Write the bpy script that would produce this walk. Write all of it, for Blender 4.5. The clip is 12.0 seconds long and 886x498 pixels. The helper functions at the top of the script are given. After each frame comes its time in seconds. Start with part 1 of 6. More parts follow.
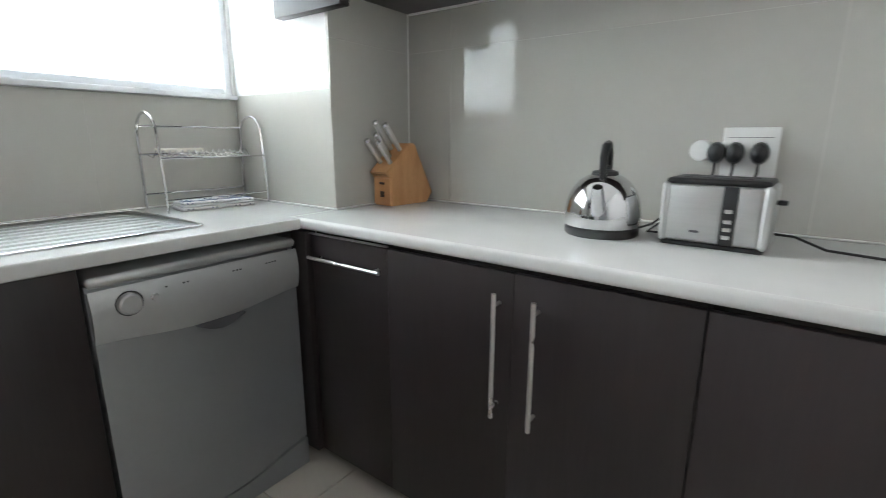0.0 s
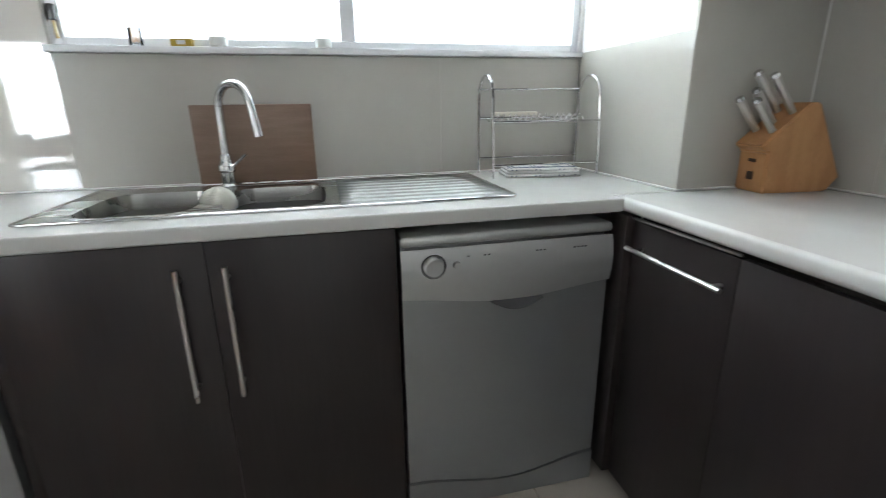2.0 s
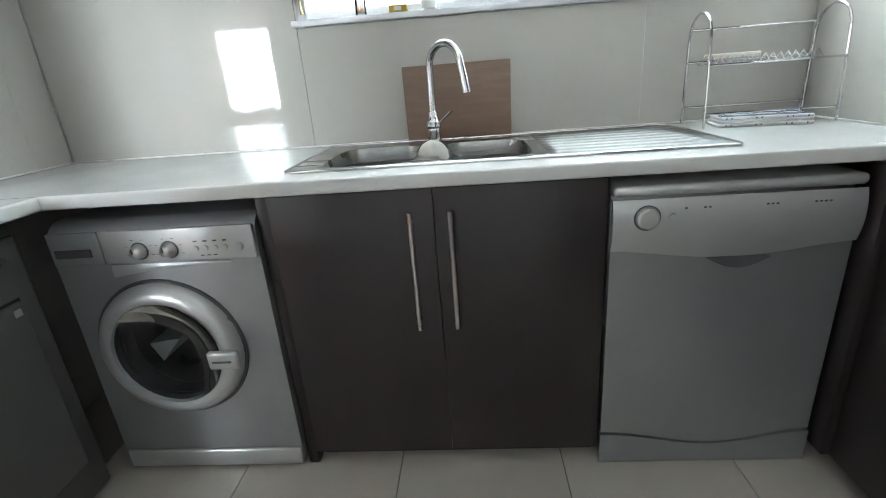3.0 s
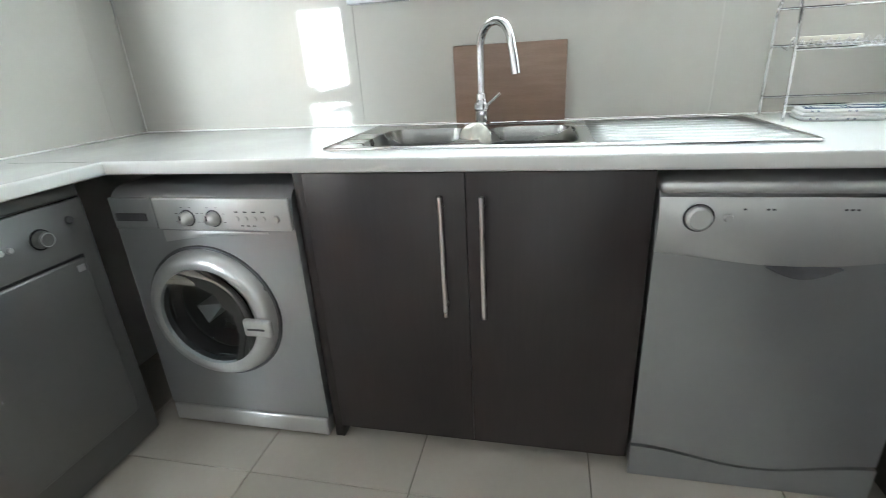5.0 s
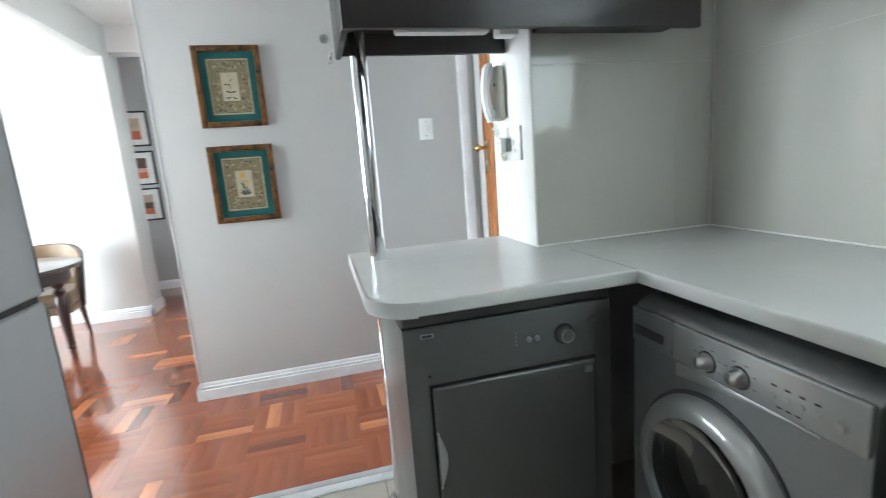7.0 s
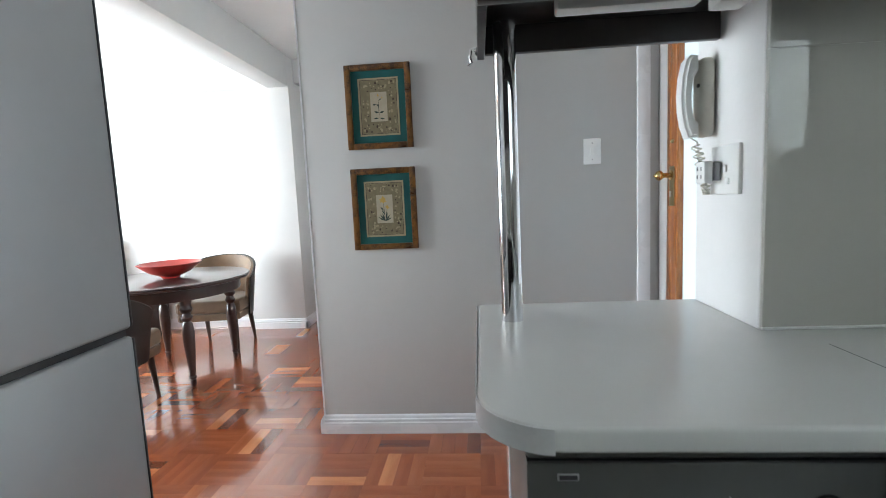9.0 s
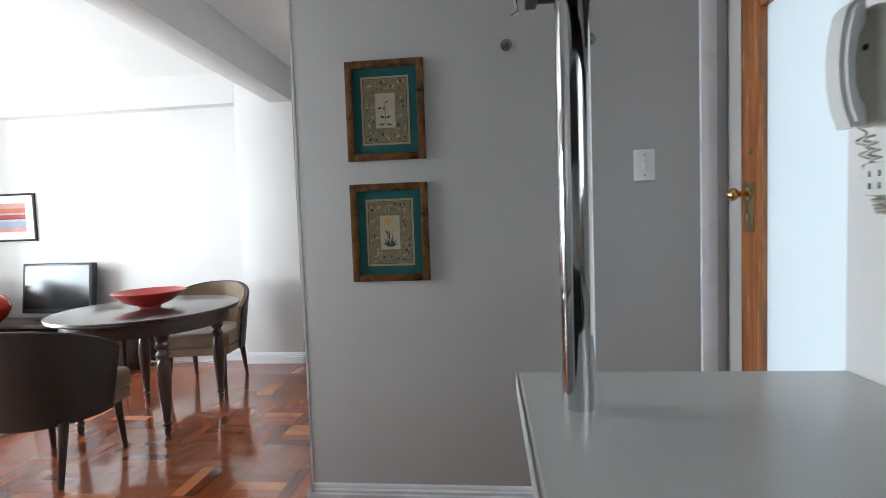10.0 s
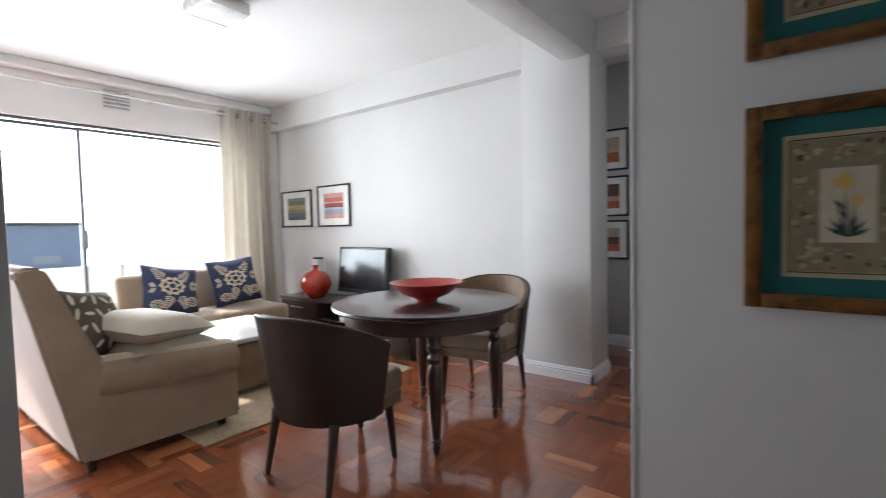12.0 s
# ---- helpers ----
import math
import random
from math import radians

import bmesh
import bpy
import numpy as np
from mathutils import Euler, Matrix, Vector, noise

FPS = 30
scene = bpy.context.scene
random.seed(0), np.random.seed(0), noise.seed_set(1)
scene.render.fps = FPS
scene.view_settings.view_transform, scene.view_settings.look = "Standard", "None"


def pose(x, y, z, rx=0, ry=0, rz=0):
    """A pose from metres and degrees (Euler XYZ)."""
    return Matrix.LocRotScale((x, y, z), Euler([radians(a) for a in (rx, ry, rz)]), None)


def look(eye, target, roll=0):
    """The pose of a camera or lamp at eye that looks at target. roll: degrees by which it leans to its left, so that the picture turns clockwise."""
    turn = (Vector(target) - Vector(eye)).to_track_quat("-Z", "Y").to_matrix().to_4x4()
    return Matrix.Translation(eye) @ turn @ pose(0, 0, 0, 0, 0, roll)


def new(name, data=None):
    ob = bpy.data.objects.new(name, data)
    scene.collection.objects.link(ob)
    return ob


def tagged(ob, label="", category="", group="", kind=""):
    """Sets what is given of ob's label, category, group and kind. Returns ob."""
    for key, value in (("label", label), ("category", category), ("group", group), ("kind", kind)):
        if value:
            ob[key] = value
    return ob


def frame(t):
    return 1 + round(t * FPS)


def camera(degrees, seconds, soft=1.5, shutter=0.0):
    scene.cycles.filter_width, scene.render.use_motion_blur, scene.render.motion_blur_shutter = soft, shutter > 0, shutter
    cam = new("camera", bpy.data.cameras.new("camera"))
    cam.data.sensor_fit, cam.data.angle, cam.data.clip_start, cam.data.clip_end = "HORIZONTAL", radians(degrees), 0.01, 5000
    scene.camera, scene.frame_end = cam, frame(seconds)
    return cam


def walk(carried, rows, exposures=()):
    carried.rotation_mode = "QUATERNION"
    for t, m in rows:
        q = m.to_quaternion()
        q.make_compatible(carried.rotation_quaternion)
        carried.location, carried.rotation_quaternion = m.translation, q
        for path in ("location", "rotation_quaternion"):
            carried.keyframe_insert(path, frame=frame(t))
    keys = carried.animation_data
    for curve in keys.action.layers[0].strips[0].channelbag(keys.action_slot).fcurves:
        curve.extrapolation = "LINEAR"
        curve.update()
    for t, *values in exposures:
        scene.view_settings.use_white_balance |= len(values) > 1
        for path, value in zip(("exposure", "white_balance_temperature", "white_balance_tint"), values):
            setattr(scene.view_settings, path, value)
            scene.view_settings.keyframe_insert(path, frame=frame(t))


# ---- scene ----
cam = camera(86.5, 12.0, soft=0.85, shutter=0.3)
PATH = [
    (0, (0.48, 0.802, 1.188), (-0.66, 2.38, 0.729), 0.2),
    (0.5, (0.406, 0.927, 1.196), (-1.032, 2.231, 0.714), -0.2),
    (1, (0.341, 1.022, 1.208), (-1.326, 1.988, 0.672), 0.5),
    (1.5, (0.309, 1.041, 1.184), (-1.466, 1.775, 0.624), -0.1),
    (2, (0.286, 1.004, 1.169), (-1.574, 1.459, 0.59), -0.8),
    (2.5, (0.293, 0.897, 1.159), (-1.608, 1.01, 0.547), -2.1),
    (3, (0.323, 0.829, 1.145), (-1.549, 0.683, 0.457), -4.4),
    (3.2, (0.326, 0.819, 1.138), (-1.54, 0.674, 0.432), -4.7),
    (4.8, (0.299, 0.891, 1.133), (-1.532, 0.583, 0.389), -2.7),
    (5, (0.279, 0.913, 1.13), (-1.536, 0.496, 0.4), -3.3),
    (5.5, (0.246, 0.924, 1.147), (-1.446, 0.133, 0.431), -2.9),
    (6, (0.137, 0.864, 1.171), (-1.287, -0.418, 0.599), -2.8),
    (6.5, (0.049, 0.787, 1.231), (-0.957, -0.883, 0.784), -3.9),
    (7, (-0.037, 0.726, 1.237), (-0.519, -1.181, 0.878), -4.4),
    (7.5, (-0.134, 0.697, 1.241), (-0.254, -1.272, 0.909), -3.8),
    (7.7, (-0.127, 0.658, 1.247), (-0.247, -1.307, 0.9), -2.8),
    (9.3, (-0.135, 0.211, 1.247), (0.051, -1.772, 1.07), -2.7),
    (9.5, (-0.123, 0.129, 1.242), (0.064, -1.856, 1.085), -2.7),
    (10, (-0.071, -0.106, 1.233), (0.124, -2.094, 1.128), -2.0),
    (10.5, (-0.007, -0.306, 1.225), (0.234, -2.291, 1.164), -1.4),
    (11, (0.129, -0.487, 1.211), (0.511, -2.448, 1.135), -1.2),
    (11.5, (0.264, -0.665, 1.186), (1.021, -2.514, 1.093), -1.4),
    (12, (0.404, -0.891, 1.182), (1.63, -2.469, 1.087), -1.3),
]
EXPOSURE = [(0, 2.72, 6480, 9), (2, 2.6, 6480, 9), (3, 2.95, 6300, 6), (5, 3.4, 6400, 6), (5.5, 3.45, 6400, 6), (6, 3.2, 6300, 4), (6.5, 2.75, 6220, 3),
            (7.5, 2.23, 6280, 4), (9.5, 1.55, 6330, 7), (10.5, 1.02, 6400, 9), (11, 1.2, 6430, 10), (11.5, 1.08, 6450, 11), (12, 0.6, 6430, 11)]
walk(cam, [(t, look(eye, target, roll)) for t, eye, target, roll in PATH], EXPOSURE)

# ---- world, sun, exposure ----
world = bpy.data.worlds.new("world")
scene.world = world
world.use_nodes = True
wn = world.node_tree.nodes
sky = wn.new("ShaderNodeTexSky")
sky.sky_type, sky.sun_disc = "NISHITA", False
sky.sun_elevation, sky.sun_rotation = radians(42), radians(75)
wn["Background"].inputs["Strength"].default_value = 0.15
world.node_tree.links.new(sky.outputs["Color"], wn["Background"].inputs["Color"])
sun = new("sun", bpy.data.lights.new("sun", "SUN"))
sun.data.energy, sun.data.angle, sun.data.color = 5.0, radians(0.5), (1.0, 0.95, 0.88)
sun.matrix_world = look((20, 6, 18), (0, 0.6, 0))


def window_light(name, x, y, z, width, height, direction, watts, color, spread=180):
    """Daylight through an opening: an area lamp that fills it, facing inwards."""
    d = bpy.data.lights.new(name, "AREA")
    d.shape, d.size, d.size_y, d.energy, d.color = "RECTANGLE", width, height, watts, color
    d.spread = radians(spread)
    ob = new(name, d)
    ob.matrix_world = look((x, y, z), (x + direction[0], y + direction[1], z + direction[2]))
    return ob


window_light("kitchen_window_light", -1.60, 1.10, 1.86, 1.7, 0.92, (1, 0, -0.02), 6.3, (0.95, 0.975, 1.0), 95)
window_light("lounge_window_light", 5.95, -2.075, 1.15, 3.6, 2.1, (-1, 0, 0), 200, (0.86, 0.93, 1.0))

# ---- materials ----


def mk(name, col, col2=None, scale=6.0, rough=0.5, metal=0.0, bump=0.0, bscale=120.0, coat=0.0, stretch=(1, 1, 1),
       fine=0.25, rvar=0.08, spec=0.5, per_piece=0.0, emit=None, odd=False, transmission=0.0, sheen=0.0):
    """A surface with broad and fine variation of colour, uneven gloss and fine relief."""
    m = bpy.data.materials.new(name)
    m.use_nodes = True
    nt = m.node_tree
    b = nt.nodes["Principled BSDF"]
    lk = nt.links.new
    co = nt.nodes.new("ShaderNodeTexCoord")
    mp = nt.nodes.new("ShaderNodeMapping")
    mp.inputs["Scale"].default_value = stretch
    lk(co.outputs["Object"], mp.inputs["Vector"])
    col2 = col2 or tuple(c * 0.88 for c in col)

    def noise_tex(sc, detail=4.0):
        n = nt.nodes.new("ShaderNodeTexNoise")
        n.inputs["Scale"].default_value, n.inputs["Detail"].default_value = sc, detail
        lk(mp.outputs["Vector"], n.inputs["Vector"])
        return n
    broad, grain = noise_tex(scale), noise_tex(scale * 14, 6.0)
    add = nt.nodes.new("ShaderNodeMath")
    add.operation = "MULTIPLY_ADD"
    lk(grain.outputs["Fac"], add.inputs[0])
    add.inputs[1].default_value = fine
    lk(broad.outputs["Fac"], add.inputs[2])
    ramp = nt.nodes.new("ShaderNodeValToRGB")
    ramp.color_ramp.elements[0].position, ramp.color_ramp.elements[1].position = 0.38 + fine / 2, 0.66 + fine / 2
    ramp.color_ramp.elements[0].color, ramp.color_ramp.elements[1].color = (*col2, 1), (*col, 1)
    lk(add.outputs[0], ramp.inputs["Fac"])
    out = ramp.outputs["Color"]
    if per_piece:
        oi = nt.nodes.new("ShaderNodeObjectInfo")
        gi = nt.nodes.new("ShaderNodeNewGeometry")
        sm = nt.nodes.new("ShaderNodeMath")
        sm.operation = "ADD"
        lk(oi.outputs["Random"], sm.inputs[0])
        lk(gi.outputs["Random Per Island"], sm.inputs[1])
        fr = nt.nodes.new("ShaderNodeMath")
        fr.operation = "FRACT"
        lk(sm.outputs[0], fr.inputs[0])
        mr = nt.nodes.new("ShaderNodeMapRange")
        mr.inputs["To Min"].default_value, mr.inputs["To Max"].default_value = 1 - per_piece, 1 + per_piece
        lk(fr.outputs[0], mr.inputs["Value"])
        hsv = nt.nodes.new("ShaderNodeHueSaturation")
        lk(mr.outputs[0], hsv.inputs["Value"])
        lk(out, hsv.inputs["Color"])
        out = hsv.outputs["Color"]
        if odd:
            # most pieces alike, a few pale ones and a few dark ones
            kind = nt.nodes.new("ShaderNodeValToRGB")
            kind.color_ramp.interpolation = "CONSTANT"
            el = kind.color_ramp.elements
            el[0].position, el[0].color = 0.0, (0.36, 0.26, 0.24, 1)
            el[1].position, el[1].color = 0.07, (0.54, 0.40, 0.35, 1)
            for at, c in ((0.36, (0.60, 0.45, 0.38, 1)), (0.66, (0.56, 0.41, 0.36, 1)), (0.86, (0.66, 0.54, 0.46, 1)), (0.94, (0.98, 0.98, 0.90, 1))):
                e = el.new(at)
                e.color = c
            lk(fr.outputs[0], kind.inputs["Fac"])
            mul = nt.nodes.new("ShaderNodeMixRGB")
            mul.blend_type = "MULTIPLY"
            mul.inputs[0].default_value = 1.0
            lk(out, mul.inputs[1])
            lk(kind.outputs["Color"], mul.inputs[2])
            out = mul.outputs["Color"]
    lk(out, b.inputs["Base Color"])
    mr2 = nt.nodes.new("ShaderNodeMapRange")
    mr2.inputs["To Min"].default_value, mr2.inputs["To Max"].default_value = max(0.02, rough - rvar), min(1, rough + rvar)
    lk(broad.outputs["Fac"], mr2.inputs["Value"])
    lk(mr2.outputs[0], b.inputs["Roughness"])
    b.inputs["Metallic"].default_value = metal
    b.inputs["Coat Weight"].default_value = coat
    b.inputs["Coat Roughness"].default_value = 0.08
    b.inputs["Specular IOR Level"].default_value = spec
    b.inputs["Transmission Weight"].default_value = transmission
    b.inputs["Sheen Weight"].default_value = sheen
    if bump:
        bn = noise_tex(bscale, 3.0)
        bp = nt.nodes.new("ShaderNodeBump")
        bp.inputs["Strength"].default_value, bp.inputs["Distance"].default_value = bump, 0.004
        lk(bn.outputs["Fac"], bp.inputs["Height"])
        lk(bp.outputs["Normal"], b.inputs["Normal"])
    if emit:
        b.inputs["Emission Color"].default_value = (*emit[:3], 1)
        b.inputs["Emission Strength"].default_value = emit[3]
    return m


def thin_glass(name, tint=(0.96, 0.98, 0.98), ior=1.45):
    """A clear pane: mostly seen through, with a mirror gloss at a slant."""
    m = bpy.data.materials.new(name)
    m.use_nodes = True
    nt = m.node_tree
    nt.nodes.remove(nt.nodes["Principled BSDF"])
    tr, gl, mx, fr = (nt.nodes.new("ShaderNode" + k) for k in ("BsdfTransparent", "BsdfGlossy", "MixShader", "Fresnel"))
    tr.inputs["Color"].default_value = (*tint, 1)
    gl.inputs["Roughness"].default_value = 0.02
    fr.inputs["IOR"].default_value = ior
    for a, c in ((fr.outputs[0], mx.inputs[0]), (tr.outputs[0], mx.inputs[1]), (gl.outputs[0], mx.inputs[2]),
                 (mx.outputs[0], nt.nodes["Material Output"].inputs["Surface"])):
        nt.links.new(a, c)
    return m


def frosted(name):
    """Obscured glass: it lets daylight through and scatters it."""
    m = bpy.data.materials.new(name)
    m.use_nodes = True
    nt = m.node_tree
    b = nt.nodes["Principled BSDF"]
    b.inputs["Base Color"].default_value, b.inputs["Roughness"].default_value = (0.90, 0.93, 0.92, 1), 0.35
    tl, mx = nt.nodes.new("ShaderNodeBsdfTranslucent"), nt.nodes.new("ShaderNodeMixShader")
    tl.inputs["Color"].default_value, mx.inputs[0].default_value = (0.94, 0.97, 0.96, 1), 0.75
    for a, c in ((b.outputs[0], mx.inputs[1]), (tl.outputs[0], mx.inputs[2]), (mx.outputs[0], nt.nodes["Material Output"].inputs["Surface"])):
        nt.links.new(a, c)
    return m


def lit_cloth(name, col, col2):
    """Unlined cloth: a woven face through which part of the daylight comes."""
    m = mk(name, col, col2, 10, 0.8, bump=0.15, bscale=300, sheen=0.2)
    nt = m.node_tree
    tl, mx = nt.nodes.new("ShaderNodeBsdfTranslucent"), nt.nodes.new("ShaderNodeMixShader")
    tl.inputs["Color"].default_value, mx.inputs[0].default_value = (0.78, 0.75, 0.70, 1), 0.4
    for a, c in ((nt.nodes["Principled BSDF"].outputs[0], mx.inputs[1]), (tl.outputs[0], mx.inputs[2]), (mx.outputs[0], nt.nodes["Material Output"].inputs["Surface"])):
        nt.links.new(a, c)
    return m


M = dict(
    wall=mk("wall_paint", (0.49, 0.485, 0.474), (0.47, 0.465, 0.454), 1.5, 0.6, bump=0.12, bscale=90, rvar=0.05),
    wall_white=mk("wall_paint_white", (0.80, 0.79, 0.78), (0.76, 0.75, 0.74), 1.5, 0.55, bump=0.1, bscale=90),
    ceiling=mk("ceiling_paint", (0.78, 0.77, 0.755), (0.75, 0.74, 0.725), 1.2, 0.8, bump=0.1, bscale=60),
    trim=mk("white_gloss_paint", (0.80, 0.81, 0.83), (0.75, 0.76, 0.78), 3, 0.28, bump=0.06, bscale=40),
    tile=mk("glossy_wall_tile", (0.492, 0.480, 0.440), (0.472, 0.460, 0.420), 2.2, 0.03, rvar=0.012, bump=0.012, bscale=6, spec=0.5, per_piece=0.02),
    grout=mk("pale_grout", (0.60, 0.59, 0.55), None, 8, 0.8),
    floor_tile=mk("floor_tile", (0.47, 0.435, 0.385), (0.44, 0.405, 0.355), 3.5, 0.24, bump=0.05, bscale=50, per_piece=0.05),
    grout_dark=mk("floor_grout", (0.16, 0.14, 0.12), None, 20, 0.9),
    parquet=mk("parquet_block", (0.60, 0.225, 0.098), (0.49, 0.165, 0.068), 3, 0.20, bump=0.05, bscale=60, coat=0.9, stretch=(1, 5, 5), fine=0.3, per_piece=0.07, odd=True),
    parquet_gap=mk("parquet_bed", (0.30, 0.098, 0.042), None, 10, 0.5),
    worktop=mk("worktop_laminate", (0.61, 0.61, 0.595), (0.59, 0.59, 0.575), 4, 0.21, bump=0.03, bscale=500, fine=0.1),
    edge_band=mk("worktop_edge", (0.60, 0.60, 0.60), None, 10, 0.4),
    dark_wood=mk("wenge_laminate", (0.027, 0.0205, 0.0205), (0.021, 0.016, 0.016), 7, 0.34, bump=0.08, bscale=50, stretch=(1, 1, 0.08), fine=0.6),
    dark_inner=mk("shadow_gap_board", (0.02, 0.016, 0.014), None, 10, 0.6),
    steel=mk("brushed_steel", (0.42, 0.42, 0.41), (0.38, 0.38, 0.37), 6, 0.27, 1.0, bump=0.05, bscale=90, stretch=(1, 0.05, 1)),
    brushed=mk("satin_brushed_steel", (0.50, 0.50, 0.49), (0.46, 0.46, 0.45), 6, 0.46, 1.0, bump=0.05, bscale=90, stretch=(1, 1, 12)),
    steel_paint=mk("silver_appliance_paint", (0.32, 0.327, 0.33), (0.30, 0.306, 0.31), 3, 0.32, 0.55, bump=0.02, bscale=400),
    # the appliances' silver again, darkened for the shade under the peninsula
    dryer=mk("shaded_silver_paint", (0.19, 0.192, 0.186), (0.175, 0.177, 0.171), 3, 0.36, 0.6, bump=0.02, bscale=400),
    lounge_wall=mk("lounge_wall_paint", (0.625, 0.615, 0.60), (0.60, 0.59, 0.575), 1.5, 0.6, bump=0.12, bscale=90, rvar=0.05),
    haze=mk("sky_glow", (0.8, 0.8, 0.8), None, 0.1, 0.9, emit=(0.93, 0.96, 1.0, 3.5)),
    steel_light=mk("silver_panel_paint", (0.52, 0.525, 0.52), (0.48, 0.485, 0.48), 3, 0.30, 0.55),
    # sink's stainless, darkened to hold down the window's reflection on the ribs
    steel_drain=mk("dimmed_drainer_steel", (0.22, 0.22, 0.215), (0.19, 0.19, 0.185), 6, 0.40, 1.0),
    gunmetal=mk("dull_chrome", (0.30, 0.30, 0.30), None, 9, 0.2, 1.0),
    chrome=mk("chrome", (0.70, 0.70, 0.71), (0.66, 0.66, 0.67), 4, 0.06, 1.0, rvar=0.02),
    handle=mk("satin_handle", (0.66, 0.65, 0.63), None, 9, 0.3, 1.0),
    black=mk("black_plastic", (0.015, 0.015, 0.016), None, 20, 0.35, bump=0.05, bscale=300),
    dark_grey=mk("dark_grey_plastic", (0.07, 0.07, 0.075), None, 20, 0.4),
    white_plastic=mk("white_plastic", (0.80, 0.80, 0.78), (0.76, 0.76, 0.74), 8, 0.3),
    cream_plastic=mk("cream_plastic", (0.72, 0.69, 0.60), None, 8, 0.35),
    board=mk("cutting_board_wood", (0.25, 0.17, 0.125), (0.215, 0.14, 0.10), 5, 0.45, bump=0.06, bscale=60, stretch=(1, 1, 9), fine=0.4),
    beech=mk("beech_wood", (0.56, 0.30, 0.135), (0.47, 0.235, 0.10), 5, 0.4, bump=0.06, bscale=60, stretch=(6, 6, 1), fine=0.5),
    orange_wood=mk("varnished_door_wood", (0.42, 0.150, 0.032), (0.24, 0.070, 0.014), 4, 0.25, bump=0.08, bscale=40, coat=0.4, stretch=(9, 9, 0.8), fine=0.7),
    brass=mk("brass", (0.78, 0.58, 0.26), (0.66, 0.47, 0.2), 8, 0.18, 1.0),
    old_brass=mk("aged_brass", (0.42, 0.33, 0.17), None, 14, 0.4, 1.0),
    table_wood=mk("mahogany_table", (0.046, 0.023, 0.020), (0.040, 0.019, 0.017), 6, 0.30, coat=0.35, stretch=(1, 6, 1), fine=0.2, rvar=0.03),
    espresso=mk("espresso_wood", (0.035, 0.020, 0.015), None, 8, 0.35, stretch=(1, 6, 6)),
    black_leather=mk("dark_brown_leather", (0.024, 0.018, 0.015), (0.017, 0.013, 0.011), 9, 0.42, bump=0.18, bscale=220),
    tan_leather=mk("tan_suede", (0.215, 0.135, 0.075), (0.17, 0.105, 0.058), 9, 0.6, bump=0.12, bscale=220, sheen=0.3),
    sofa=mk("beige_suede", (0.34, 0.255, 0.17), (0.29, 0.215, 0.142), 5, 0.75, bump=0.15, bscale=260, sheen=0.4),
    cushion=mk("cream_cushion", (0.52, 0.45, 0.35), (0.46, 0.40, 0.31), 12, 0.85, bump=0.25, bscale=300, sheen=0.3),
    taupe=mk("taupe_cushion", (0.33, 0.27, 0.20), (0.28, 0.23, 0.17), 12, 0.85, bump=0.25, bscale=300, sheen=0.3),
    navy=mk("navy_cotton", (0.040, 0.055, 0.125), (0.028, 0.040, 0.095), 20, 0.85, bump=0.2, bscale=300),
    cream_print=mk("cream_print", (0.66, 0.58, 0.44), None, 20, 0.85, bump=0.2, bscale=300),
    brown_print=mk("brown_cotton", (0.10, 0.075, 0.055), None, 20, 0.85, bump=0.2, bscale=300),
    rug=mk("beige_rug", (0.47, 0.345, 0.215), (0.36, 0.26, 0.155), 30, 0.95, bump=0.7, bscale=160, sheen=0.3),
    curtain=lit_cloth("beige_curtain", (0.72, 0.675, 0.605), (0.66, 0.615, 0.55)),
    red=mk("red_lacquer", (0.44, 0.042, 0.018), (0.33, 0.026, 0.012), 6, 0.14, coat=0.6),
    bowl_red=mk("red_bowl_lacquer", (0.50, 0.04, 0.03), (0.40, 0.03, 0.022), 7, 0.3, coat=0.3),
    screen=mk("tv_screen", (0.012, 0.012, 0.014), None, 5, 0.16, rvar=0.01, spec=0.5),
    teal=mk("teal_mat_board", (0.008, 0.115, 0.115), (0.006, 0.095, 0.095), 14, 0.7, bump=0.1, bscale=300),
    frame_gold=mk("burl_gilt_frame", (0.20, 0.085, 0.016), (0.05, 0.018, 0.006), 22, 0.3, bump=0.1, bscale=60, coat=0.4, fine=0.8),
    frame_black=mk("black_frame", (0.012, 0.011, 0.011), None, 10, 0.3),
    parchment=mk("parchment", (0.42, 0.36, 0.23), (0.37, 0.31, 0.19), 26, 0.75),
    parchment_pale=mk("pale_parchment", (0.52, 0.47, 0.35), (0.47, 0.42, 0.31), 26, 0.75),
    parchment_dark=mk("parchment_border", (0.25, 0.215, 0.125), (0.20, 0.17, 0.10), 40, 0.75),
    paper=mk("white_mat_paper", (0.78, 0.77, 0.74), None, 10, 0.75),
    leaf_ink=mk("dark_green_ink", (0.030, 0.055, 0.045), None, 30, 0.7),
    yellow_ink=mk("ochre_ink", (0.62, 0.40, 0.10), None, 30, 0.7),
    ink=mk("brown_ink", (0.07, 0.045, 0.03), None, 30, 0.7),
    fridge=mk("fridge_silver", (0.40, 0.405, 0.41), (0.375, 0.38, 0.385), 2, 0.36, 0.45, bump=0.03, bscale=500),
    cloth=mk("white_tea_towel", (0.72, 0.72, 0.72), (0.66, 0.66, 0.67), 15, 0.9, bump=0.3, bscale=250),
    blue_stripe=mk("blue_stripe", (0.08, 0.11, 0.20), None, 15, 0.9),
    dishcloth=mk("cream_cloth", (0.50, 0.48, 0.43), (0.44, 0.42, 0.37), 30, 0.95, bump=0.5, bscale=180),
    alu=mk("window_aluminium", (0.62, 0.63, 0.63), None, 8, 0.4, 0.4),
    alu_dark=mk("bronze_aluminium", (0.15, 0.155, 0.17), None, 8, 0.4, 0.5),
